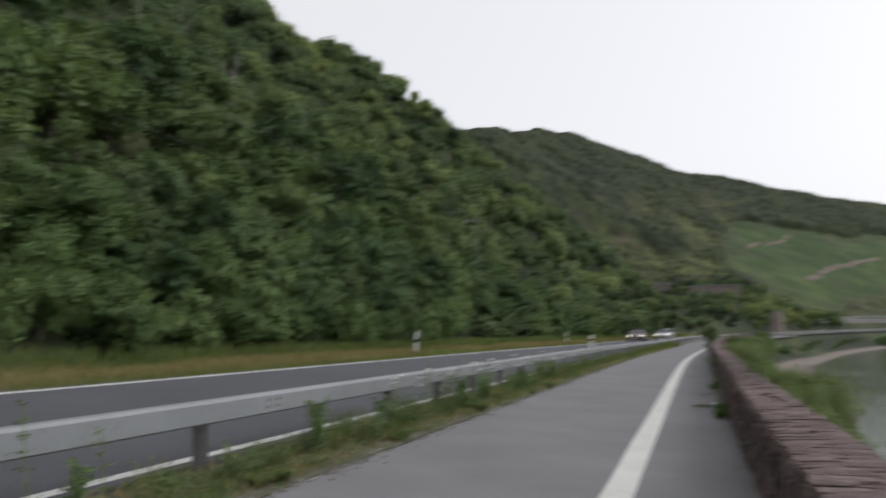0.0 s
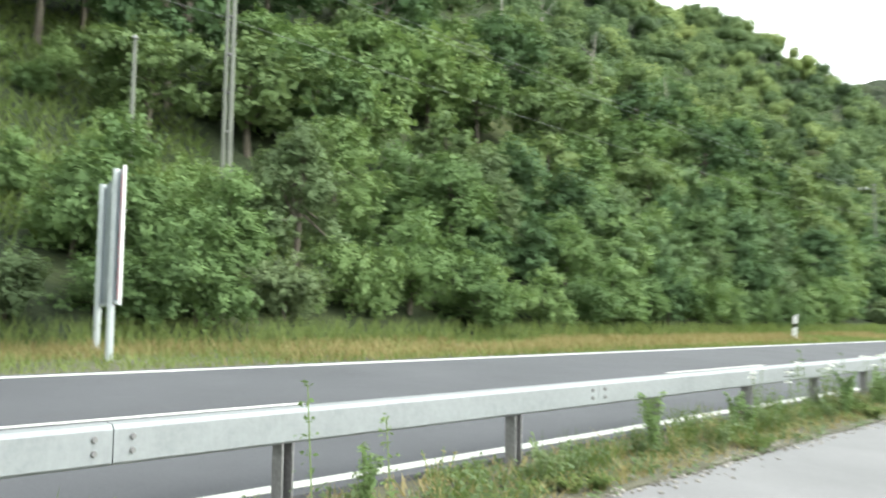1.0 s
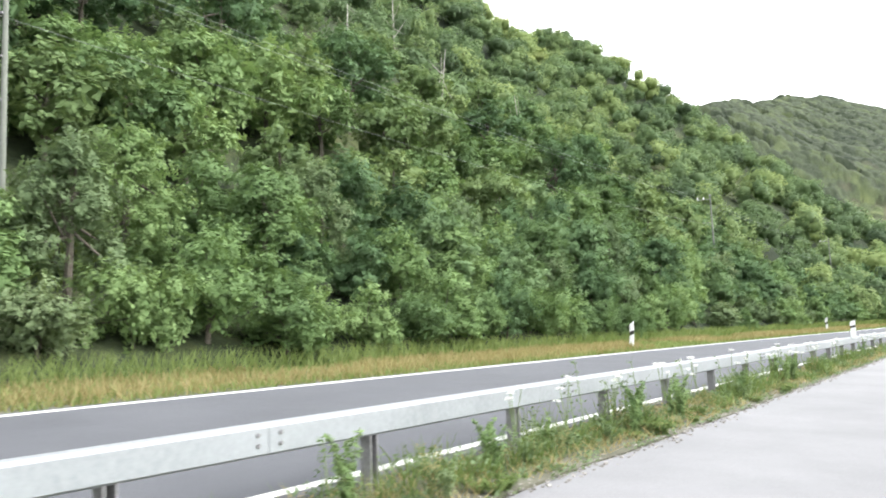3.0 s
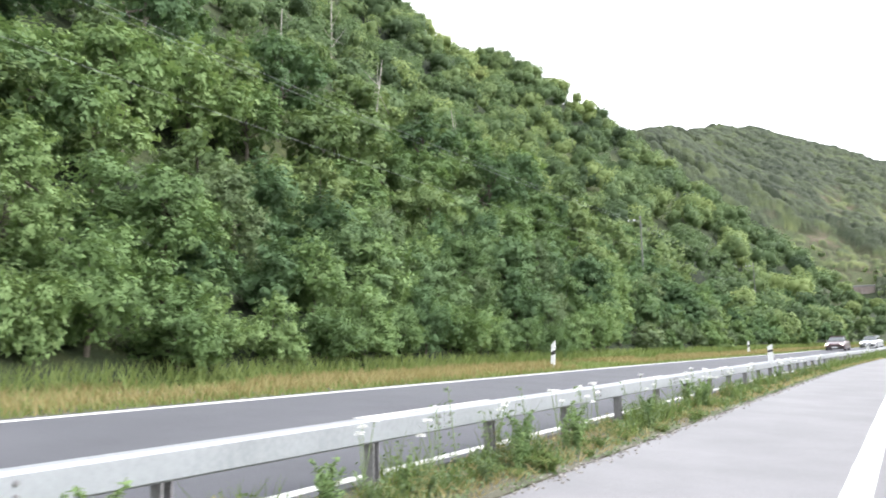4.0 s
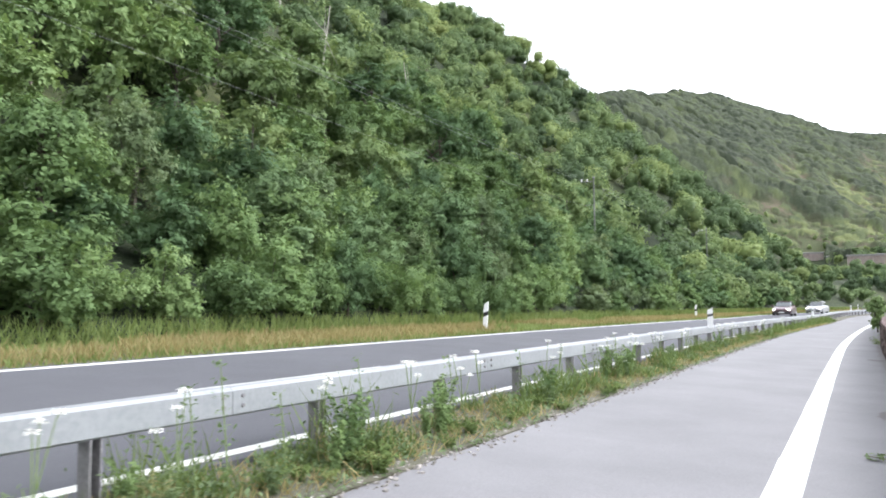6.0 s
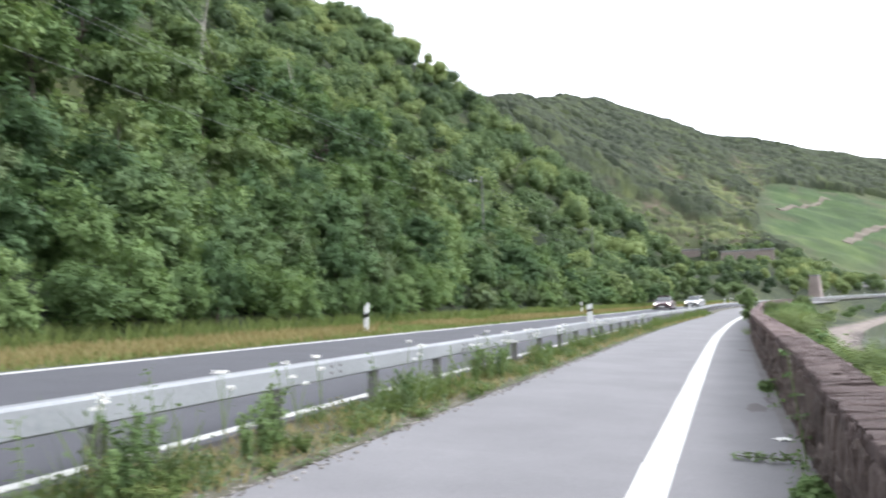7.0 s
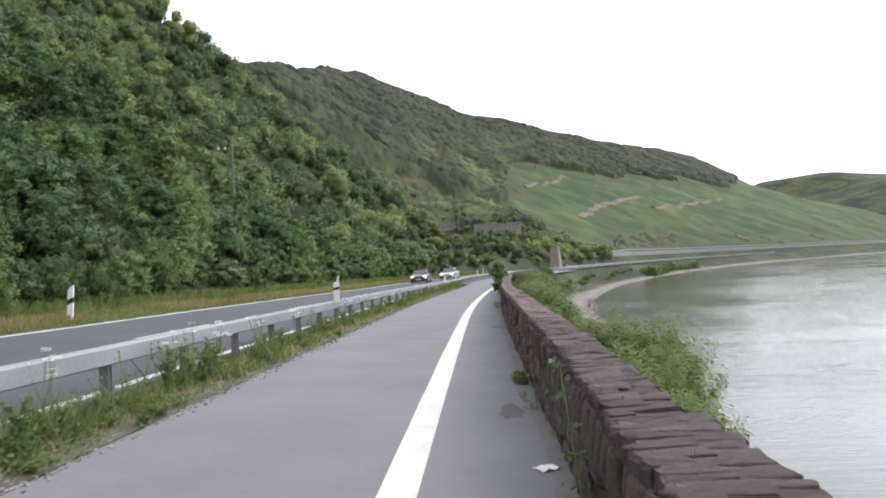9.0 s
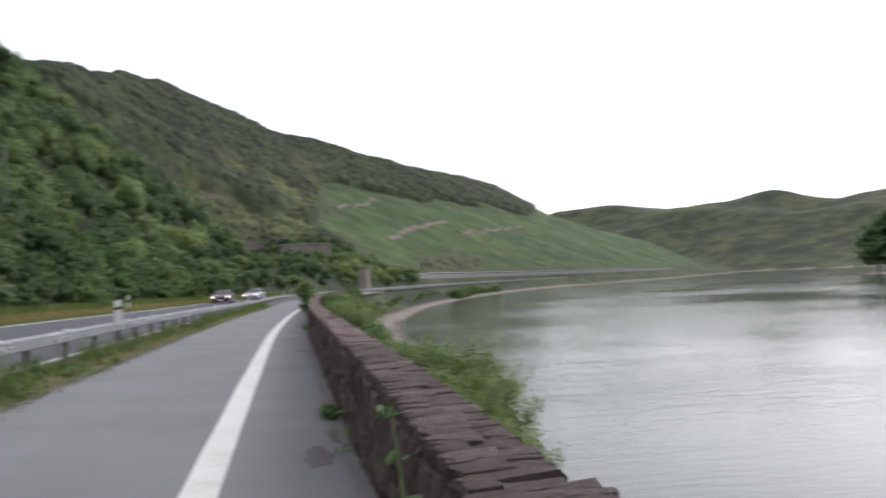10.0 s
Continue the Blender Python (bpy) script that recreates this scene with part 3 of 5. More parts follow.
def limbs_bm(lobes, base_r, height, seed):
    """A tapered trunk with a bend, and a limb to each lobe."""
    rs = np.random.RandomState(seed)
    bm = bmesh.new()

    def limb(pts, radii, n=6):
        rings = []
        for i, (p, r) in enumerate(zip(pts, radii)):
            q = pts[min(i + 1, len(pts) - 1)] - pts[max(i - 1, 0)]
            a = Vector(q).normalized()
            u = a.orthogonal().normalized()
            v = a.cross(u)
            rings.append([bm.verts.new(Vector(p) + (u * math.cos(6.283 * k / n) + v * math.sin(6.283 * k / n)) * r) for k in range(n)])
        for f, g in zip(rings, rings[1:]):
            for k in range(n):
                bm.faces.new((f[k], f[(k + 1) % n], g[(k + 1) % n], g[k]))

    top = np.array([rs.uniform(-0.3, 0.3), rs.uniform(-0.3, 0.3), height])
    mid = top * 0.5 + [rs.uniform(-0.15, 0.15), rs.uniform(-0.15, 0.15), 0]
    limb([np.array([0, 0, -0.4]), mid * 0.5, mid, top], [base_r * 1.3, base_r, base_r * 0.75, base_r * 0.35])
    for cx, cy, cz, rx, ry, rz in lobes:
        c = np.array([cx, cy, cz])
        f = rs.uniform(0.35, 0.8)
        limb([top * f, (top * f + c) / 2 + [0, 0, 0.1], c + [0, 0, rz * 0.3]], [base_r * 0.45, base_r * 0.3, base_r * 0.1], 5)
    bmesh.ops.recalc_face_normals(bm, faces=bm.faces[:])
    return bm


def make_plant(name, lobes, per_lobe, length, width, mat, seed, base_r, height, label, group):
    top = tagged(new(name), label, name, group)
    crown = new("crown", quads_mesh("crown", crown_quads(lobes, per_lobe, length, width, seed), mat))
    crown.parent = top
    part("trunk", limbs_bm(lobes, base_r, height, seed), BARK, top)
    return top


def shrub_lobes(seed, n, r, h):
    rs = np.random.RandomState(seed)
    out = []
    for k in range(n):
        a, q = 6.283 * k / n + rs.uniform(-0.4, 0.4), rs.uniform(0.25, 0.75) * r
        z = rs.uniform(0.25, 0.75) * h
        w = rs.uniform(0.42, 0.62) * r
        out.append((q * math.cos(a), q * math.sin(a), z, w, w, w * rs.uniform(0.8, 1.15)))
    out.append((0, 0, h - 0.5 * r, 0.55 * r, 0.55 * r, 0.6 * r))
    return out


def tree_lobes(seed, n, r, h):
    rs = np.random.RandomState(seed)
    out = []
    for k in range(n):
        a, q = 2.4 * k + rs.uniform(-0.4, 0.4), rs.uniform(0.3, 0.8) * r
        z = h * (0.32 + 0.5 * k / n) + rs.uniform(-0.3, 0.3)
        w = rs.uniform(0.42, 0.6) * r
        out.append((q * math.cos(a), q * math.sin(a), z, w, w, w * rs.uniform(0.65, 0.9)))
    out.append((0, 0, h - 0.45 * r, 0.5 * r, 0.5 * r, 0.5 * r))
    return out


SHRUB_LABELS = ["bright green dense roadside shrub in full leaf", "deep green leafy roadside shrub", "grey-green bushy shrub with fine leaves", "tangled light green bramble-like shrub"]
shrubs = [
    make_plant("shrub", shrub_lobes(1, 6, 1.7, 3.3), 720, 0.15, 0.085, LEAF_BRIGHT, 11, 0.08, 1.8, SHRUB_LABELS[0], "roadside shrubs"),
    make_plant("shrub", shrub_lobes(2, 7, 1.8, 3.8), 700, 0.16, 0.1, LEAF_DEEP, 12, 0.08, 2.0, SHRUB_LABELS[1], "roadside shrubs"),
    make_plant("shrub", shrub_lobes(3, 6, 1.6, 2.7), 700, 0.14, 0.07, LEAF_GREY, 13, 0.06, 1.5, SHRUB_LABELS[2], "roadside shrubs"),
    make_plant("shrub", shrub_lobes(4, 7, 2.0, 2.5), 680, 0.15, 0.085, LEAF_BRIGHT, 14, 0.06, 1.4, SHRUB_LABELS[3], "roadside shrubs"),
    make_plant("shrub", shrub_lobes(5, 7, 1.9, 4.2), 700, 0.17, 0.1, LEAF_DEEP, 15, 0.09, 2.2, SHRUB_LABELS[1], "roadside shrubs"),
]
far_shrubs = [
    make_plant("shrub", shrub_lobes(1, 6, 1.7, 3.3), 330, 0.25, 0.15, LEAF_BRIGHT, 16, 0.08, 1.8, SHRUB_LABELS[0], "roadside shrubs"),
    make_plant("shrub", shrub_lobes(2, 7, 1.8, 3.8), 330, 0.26, 0.16, LEAF_DEEP, 17, 0.08, 2.0, SHRUB_LABELS[1], "roadside shrubs"),
    make_plant("shrub", shrub_lobes(3, 6, 1.6, 2.7), 330, 0.24, 0.13, LEAF_GREY, 18, 0.06, 1.5, SHRUB_LABELS[2], "roadside shrubs"),
]
TREE_LABELS = ["broad deep green deciduous tree on the slope", "light green young tree on the slope", "grey-green spreading tree on the slope", "fresh green spreading tree on the slope"]
trees = [
    make_plant("tree", tree_lobes(6, 8, 2.6, 6.5), 480, 0.27, 0.17, LEAF_SLOPE, 21, 0.14, 5.0, TREE_LABELS[2], "hillside trees"),
    make_plant("tree", tree_lobes(7, 8, 2.3, 7.2), 480, 0.26, 0.16, LEAF_SLOPE, 22, 0.13, 5.6, TREE_LABELS[1], "hillside trees"),
    make_plant("tree", tree_lobes(8, 9, 2.9, 6.0), 470, 0.27, 0.16, LEAF_BRIGHT, 23, 0.14, 4.6, TREE_LABELS[3], "hillside trees"),
    make_plant("tree", tree_lobes(9, 9, 2.8, 7.6), 470, 0.28, 0.18, LEAF_DEEP, 24, 0.16, 6.0, TREE_LABELS[0], "hillside trees"),
]


def full_lobes(seed, n, r, h):
    """A crown full to the ground: tiers of lobes that narrow to a domed head."""
    rs = np.random.RandomState(seed)
    out = []
    for k in range(n):
        u = k / (n - 1)
        a, q = 2.4 * k + rs.uniform(-0.3, 0.3), r * (0.68 - 0.5 * u) * rs.uniform(0.8, 1.15)
        w = r * rs.uniform(0.36, 0.5)
        out.append((q * math.cos(a), q * math.sin(a), h * (0.14 + 0.72 * u) + rs.uniform(-0.15, 0.15), w, w, w * rs.uniform(0.7, 0.95)))
    return out


ROADSIDE_LABELS = ["tall full-leaved roadside tree overgrown with creeper", "round bushy deep green tree at the road verge", "grey-green leafy tree rising from the roadside bushes"]
roadside_trees = [
    make_plant("tree", full_lobes(51, 13, 2.5, 5.4), 640, 0.16, 0.09, LEAF_BRIGHT, 52, 0.14, 4.4, ROADSIDE_LABELS[0], "roadside trees"),
    make_plant("tree", full_lobes(53, 13, 2.4, 5.0), 640, 0.17, 0.1, LEAF_DEEP, 54, 0.13, 4.0, ROADSIDE_LABELS[1], "roadside trees"),
    make_plant("tree", full_lobes(55, 12, 2.2, 5.4), 640, 0.15, 0.08, LEAF_GREY, 56, 0.12, 4.4, ROADSIDE_LABELS[2], "roadside trees"),
]
used_plant = set()


def put_plant(src, x, y, z, turn, scale, squash=1.0):
    m = pose(x, y, z, 0, 0, turn)
    if src in used_plant:
        ob = copy_thing(src, m)
    else:
        used_plant.add(src)
        ob = src
        ob.matrix_basis = m
    ob.scale = (scale, scale, scale * squash)
    return ob


def ground_z(x, y):
    return float(land([x], [y])[0][0])


def plant_row(s0, s1, step, d_mid, d_vary, kinds, smin, smax, seed, keep=lambda s, d: True):
    rs = np.random.RandomState(seed)
    s = s0
    while s < s1:
        d = d_mid + rs.uniform(-d_vary, d_vary)
        p = at(s, d)
        src = kinds[rs.randint(len(kinds))]
        if s > 42 and src in shrubs:
            src = far_shrubs[shrubs.index(src) % 3]
        turn, sc, sq = rs.uniform(0, 360), rs.uniform(smin, smax), rs.uniform(0.85, 1.15)
        if keep(s, d):
            put_plant(src, p.x, p.y, ground_z(p.x, p.y) - 0.1, turn, sc, sq)
        s += step * rs.uniform(0.75, 1.3) * (1 + max(0, s - 30) / 90)


def clearing(s, d):
    return not (-16 < s < 9.5 and d < -12.5)


B, D, G, T, H = shrubs
plant_row(-24, 120, 1.9, -10.5, 0.4, [B, D, G, T, T, B], 0.5, 0.78, 31)
plant_row(-24, 120, 2.6, -12.4, 0.6, [B, D, H, D, G, B], 0.7, 1.0, 32, clearing)
plant_row(-24, 9, 1.8, -13.6, 1.2, [B, T, T, G], 0.5, 0.72, 36)
plant_row(-24, 7, 2.0, -15.6, 0.9, [T, B, T], 0.35, 0.5, 37)
plant_row(-24, 7, 2.2, -22.5, 1.2, [T, B, G], 0.35, 0.6, 38)
plant_row(-24, 7, 2.2, -24.8, 1.2, [T, B, T], 0.45, 0.7, 39)
plant_row(-24, 9, 2.4, -27.5, 1.2, [T, B, G], 0.45, 0.75, 40)
plant_row(9, 125, 2.6, -15.5, 0.8, [H, D, B, H], 0.8, 1.1, 33, clearing)
# the trees that stand out of the roadside bushes: along, across, kind, height of the head over the road
for s, d, kind, head, turn in ((6.4, -12.6, 2, 5.3, 40), (9.0, -14.6, 0, 5.7, 200), (12.4, -13.0, 0, 6.9, 10), (16.8, -15.4, 2, 7.9, 100), (20.6, -12.9, 1, 6.0, 300), (24.4, -14.8, 2, 7.5, 150), (28.2, -13.0, 0, 6.6, 80), (32.6, -13.0, 1, 7.1, 220), (37.5, -14.2, 2, 7.6, 20), (42, -13.0, 1, 7.0, 120), (47, -13.6, 0, 7.6, 260), (53, -13.2, 2, 6.2, 330), (60, -13.4, 1, 6.0, 60)):
    p = at(s, d)
    z = ground_z(p.x, p.y)
    kind_h = (5.9, 5.5, 5.8)[kind]
    scale = max(0.75, (head - z) / kind_h)
    put_plant(roadside_trees[kind], p.x, p.y, z - 0.1, turn, scale)
for k, (d0, lo, hi) in enumerate(((-23.5, 0.7, 1.0), (-28, 0.75, 1.1), (-33, 0.8, 1.15), (-38.5, 0.8, 1.2))):
    plant_row(-29, 92 - 2 * k, 3.7 + 0.25 * k, d0, 1.8, trees, lo, hi, 41 + k, lambda s, d: not (-10 < s < 6 and d > -27))


def wood_material():
    m, N, L, b = material("woodland", 0.7, 0, 0.2)
    a = N.new("ShaderNodeVertexColor")
    a.layer_name = "tint"
    g = N.new("ShaderNodeNewGeometry")
    q = N.new("ShaderNodeMath")
    q.operation = "MULTIPLY_ADD"
    q.inputs[1].default_value = 0.13
    L.new(g.outputs["Random Per Island"], q.inputs[0])
    sep = N.new("ShaderNodeSeparateColor")
    L.new(a.outputs[0], sep.inputs[0])
    w = N.new("ShaderNodeMath")
    w.operation = "MULTIPLY"
    w.inputs[1].default_value = 0.85
    L.new(sep.outputs[0], w.inputs[0])
    L.new(w.outputs[0], q.inputs[2])
    r = ramp_node(N, [(0.05, (0.054, 0.085, 0.046)), (0.4, (0.126, 0.186, 0.08)), (0.7, (0.235, 0.3, 0.11)), (0.95, (0.345, 0.385, 0.145))])
    L.new(q.outputs[0], r.inputs[0])
    L.new(r.outputs[0], b.inputs["Base Color"])
    tr = N.new("ShaderNodeBsdfTranslucent")
    L.new(r.outputs[0], tr.inputs["Color"])
    mx = N.new("ShaderNodeMixShader")
    mx.inputs[0].default_value = 0.36
    L.new(b.outputs[0], mx.inputs[1])
    L.new(tr.outputs[0], mx.inputs[2])
    L.new(mx.outputs[0], N["Material Output"].inputs["Surface"])
    return m


WOOD = wood_material()


PHI = (1 + 5**0.5) / 2
ICO_V = unit(np.array([(-1, PHI, 0), (1, PHI, 0), (-1, -PHI, 0), (1, -PHI, 0), (0, -1, PHI), (0, 1, PHI), (0, -1, -PHI), (0, 1, -PHI), (PHI, 0, -1), (PHI, 0, 1), (-PHI, 0, -1), (-PHI, 0, 1)], float))
ICO_F = [(a, b, c) for a in range(12) for b in range(a + 1, 12) for c in range(b + 1, 12) if max(np.linalg.norm(ICO_V[i] - ICO_V[j]) for i, j in ((a, b), (b, c), (a, c))) < 1.1]
ICO_F = np.array([f if np.dot(np.cross(ICO_V[f[1]] - ICO_V[f[0]], ICO_V[f[2]] - ICO_V[f[0]]), ICO_V[f[0]]) > 0 else f[::-1] for f in ICO_F])


def lobes_mesh(name, centres, radii, tint, mat, rs):
    """Closed uneven lobes of foliage, smooth-shaded."""
    n = len(centres)
    co = centres[:, None, :] + ICO_V[None] * radii[:, None, None] * rs.uniform(0.65, 1.25, (n, 12, 1))
    idx = (np.arange(n)[:, None, None] * 12 + ICO_F[None]).reshape(-1)
    me = bpy.data.meshes.new(name)
    me.vertices.add(n * 12)
    me.vertices.foreach_set("co", co.astype(np.float32).ravel())
    me.loops.add(len(idx))
    me.loops.foreach_set("vertex_index", idx.astype(np.int32))
    me.polygons.add(n * 20)
    me.polygons.foreach_set("loop_start", np.arange(0, n * 60, 3, dtype=np.int32))
    me.polygons.foreach_set("use_smooth", np.ones(n * 20, dtype=bool))
    me.update(calc_edges=True)
    me.materials.append(mat)
    col = me.color_attributes.new("tint", "FLOAT_COLOR", "POINT")
    t4 = np.repeat(np.asarray(tint, np.float32), 12)
    col.data.foreach_set("color", np.stack([t4, t4, t4, np.ones_like(t4)], 1).ravel())
    return me


def skyline(az, r, h):
    """For each place, the angle of the highest ground or crown before it on its bearing."""
    bins = np.round((az + 90) / 0.25).astype(int)
    before = np.full(len(az), -90.0)
    top = np.full(bins.max() + 2, -90.0)
    for i in np.argsort(r):
        b = bins[i]
        before[i] = min(top[b], top[max(b - 1, 0)], top[b + 1])
        top[b] = max(top[b], h[i])
    return before


def build_woodland():
    """The wood that covers the slopes past the nearer trees: lobed crowns, coarser far off."""
    rs = np.random.RandomState(77)
    xs, ys = [], []
    r = 40.0
    while r < 300:
        gap = 4.7 + 0.6 * smooth(80, 160, r) - 1.0 * smooth(240, 340, r)
        az = np.radians(np.arange(-88, 22, np.degrees(gap / r)))
        az = az + rs.uniform(-0.45, 0.45, len(az)) * gap / r
        rr = r + rs.uniform(-0.45, 0.45, len(az)) * gap
        xs.append(EYE_X + rr * np.sin(az))
        ys.append(EYE_Y + rr * np.cos(az))
        r += gap * (0.82 if r < 250 else 1.0)
    x, y = np.concatenate(xs), np.concatenate(ys)
    z, s, d, az, r = land(x, y)
    vine, bare, beach = cover(x, y, z, s, d, az, r)
    e = -d
    thing_zone = (e < 41.5) & (s < 82) & (s > -30)
    keep = (e > 10.5) & ~thing_zone & (vine < 0.15) & (rs.rand(len(x)) > bare * 0.3)
    keep &= ~((s > 262) & (e < 36) & ((e < 21) | (s > 320) | (rs.rand(len(x)) < 0.3)))
    for a0, el, width, height, turn, label in OLD_WALLS:
        wx, wy = on_slope(a0, el)
        keep &= ~((np.abs(x - wx) < width * 0.42) & (y > wy - 13) & (y < wy + 4))
    keep &= (e > 20) | (e < 17.5)
    keep &= ~((az > 3.2) & (e > 36) & (np.degrees(np.arctan2(z - 1.2, r)) < np.interp(az, [3, 10, 16, 18, 20], [7.2, 5.9, 4.9, 4.4, 6.6])))
    # crowns on ground that lies behind a crest are never seen
    ground_el = np.degrees(np.arctan2(z - 1.2, r))
    keep &= np.degrees(np.arctan2(z + 6.5 - 1.2, r)) > skyline(az, r, ground_el)
    tris, tint, cores, core_r, core_t = [], [], [], [], []
    big, mid = waves(x, y, 70, 55), waves(x, y, 26, 56)
    for i in np.nonzero(keep)[0]:
        far = float(smooth(180, 420, r[i]))
        R = (4.7 + 0.6 * smooth(80, 160, r[i]) - 0.9 * smooth(240, 340, r[i])) * 0.56 * rs.uniform(0.62 + 0.1 * far, 1.22 - 0.1 * far) * (0.8 if e[i] < 22 else 1.0) * (0.42 if s[i] > 262 and e[i] < 36 else 1.0) * (1 - 0.5 * bare[i]) * (0.6 if -4.5 < az[i] < 4 and r[i] < 300 else 1.0)
        leaf = max(0.24, r[i] * 0.0014)
        n = int(np.clip(8.5 * (R / leaf) ** 2, 24, 420) * (1 - 0.45 * far))
        m = 7 if r[i] < 200 else 5
        lob = unit(rs.normal(size=(m, 3)) + [0.05, -0.1, 0.3]) * [0.66, 0.66, 0.52] * R * rs.uniform(0.6, 1.0, (m, 1))
        k = rs.randint(m, size=n)
        dirs = unit(rs.normal(size=(n, 3)) + unit(lob[k]) * 0.9 + [0.05, -0.1, 0.3])
        mid_p = np.array([x[i], y[i], z[i] + R * (0.95 - 0.5 * far)])
        p = mid_p + lob[k] + dirs * R * 0.47 * (1 + rs.uniform(-0.22, 0.2, (n, 1)) * (1 - 0.4 * far))
        nn = unit(dirs + rs.normal(size=(n, 3)) * (0.34 - 0.16 * far) + [0, 0, 0.3])
        t = np.clip(0.46 + 0.2 * big[i] + 0.14 * mid[i] + rs.normal() * 0.15, 0, 1)
        mc = m if r[i] > 120 else 4
        cores.append(mid_p + lob[:mc] * (0.95 if r[i] > 120 else 0.7))
        core_r.append(np.full(mc, R * (0.37 if r[i] > 120 else 0.34)))
        # core tint lowered a little: shade inside the crown put into the colour
        core_t.append(np.full(mc, t - 0.05))
        tris.append(leaf_points(p, nn, leaf * 1.7, leaf * 1.3, rs))
        tint.append(np.full(n, t))
    tris, tint = np.concatenate(tris), np.concatenate(tint)
    inner = new("thicket", lobes_mesh("thicket", np.concatenate(cores), np.concatenate(core_r), np.clip(np.concatenate(core_t), 0, 1), WOOD, rs))
    tagged(inner, "inner foliage of the hillside wood, tinted darker for shade", "woodland", kind="stuff")
    ob = new("woodland", quads_mesh("woodland", tris, WOOD, tint))
    return tagged(ob, "dense mixed deciduous wood covering the steep hillside", "woodland", kind="stuff")


def crown_relief(x, y, cell, seed):
    """Rounded crowns over a jittered grid: height from 0 to 1, and a random number for each crown."""
    gx, gy = np.floor(x / cell).astype(int), np.floor(y / cell).astype(int)
    best, who = np.zeros_like(x), np.zeros_like(x)

    def rnd(a, b, k):
        v = np.sin(a * 127.1 + b * 311.7 + k * 74.7 + seed * 19.3) * 43758.5453
        return v - np.floor(v)

    for i in (-1, 0, 1):
        for j in (-1, 0, 1):
            a, b = gx + i, gy + j
            cx, cy = (a + 0.15 + 0.7 * rnd(a, b, 1)) * cell, (b + 0.15 + 0.7 * rnd(a, b, 2)) * cell
            rad = cell * (0.5 + 0.4 * rnd(a, b, 3))
            h = np.sqrt(np.clip(1 - ((x - cx) ** 2 + (y - cy) ** 2) / rad**2, 0, 1)) * (0.55 + 0.45 * rnd(a, b, 4))
            who = np.where(h > best, rnd(a, b, 5), who)
            best = np.maximum(best, h)
    return best, who


def build_far_wood():
    """The closed canopy of the hill past the bend, with scrub on its dry foot."""
    az = np.radians(np.arange(-19, 24, 0.085))
    rad = np.concatenate([np.arange(262, 460, 1.5), np.arange(460, 640, 2.2), np.arange(640, 1010, 4.0)])
    A, R = np.meshgrid(az, rad)
    x, y = (EYE_X + R * np.sin(A)).ravel(), (EYE_Y + R * np.cos(A)).ravel()
    z, s, d, bearing, r = land(x, y)
    vine, bare, beach = cover(x, y, z, s, d, bearing, r)
    slope = np.degrees(np.arctan2(z - 1.2, r))
    vineyard = (bearing > 3.2 + 1.2 * waves(x, y, 60, 72)) & (-d > 36) & (slope < np.interp(bearing, [3, 10, 16, 18, 20], [7.4, 6.0, 5.0, 4.5, 6.7]) + 0.25 * waves(x, y, 45, 73))
    foot = (s > 262) & (-d < 36)
    wood = np.where(vineyard | (vine > 0.15 + 0.2 * waves(x, y, 30, 71)), 0.0, 1.0) * (d < -21)
    h1, c1 = crown_relief(x, y, 4.3, 3)
    h2, c2 = crown_relief(x, y, 2.1, 9)
    h3, c3 = crown_relief(x, y, 3.4, 5)
    scrub = np.clip(bare * 1.2 + foot, 0, 1)
    bush = np.where(c3 > 0.42, h3, 0.0) * 1.5
    rise = (1 - scrub) * (0.8 + 2.9 * h1 + 1.1 * h2) + scrub * bush
    rise = np.where((wood > 0) & (r > 268), rise + waves(x, y, 3.1, 61) * 0.12, -1.5)
    for a0, el, width, height, turn, label in OLD_WALLS:
        wx, wy = on_slope(a0, el)
        rise = np.where((np.abs(x - wx) < width * 0.6) & (np.abs(y - wy) < 12), -1.5, rise)
    patch = waves(x, y, 80, 63)
    tint = np.clip(0.28 + 0.3 * (c1 - 0.5) + 0.12 * (c2 - 0.5) + 0.1 * patch + scrub * (0.14 + 0.25 * (bush > 0.1) * c3), 0, 1)
    earth = scrub * (bush < 0.15)
    n, m = len(rad), len(az)
    i, j = np.meshgrid(np.arange(n - 1), np.arange(m - 1), indexing="ij")
    a = (i * m + j).ravel()
    faces = np.stack([a, a + 1, a + 1 + m, a + m], axis=1)
    faces = faces[(wood[faces] > 0).any(axis=1)]
    used, faces = np.unique(faces, return_inverse=True)
    co = np.stack([x, y, z + rise], 1)[used]
    ob = mesh_object("far_wood", co.tolist(), faces.reshape(-1, 4).tolist(), FAR_WOOD, smooth_faces=True)
    col = ob.data.color_attributes.new("tint", "FLOAT_COLOR", "POINT")
    col.data.foreach_set("color", np.stack([tint[used], earth[used], tint[used] * 0, np.ones(len(used))], 1).astype(np.float32).ravel())
    return tagged(ob, "dark wooded hill with dry scrub on its lower slope", "woodland", kind="stuff")


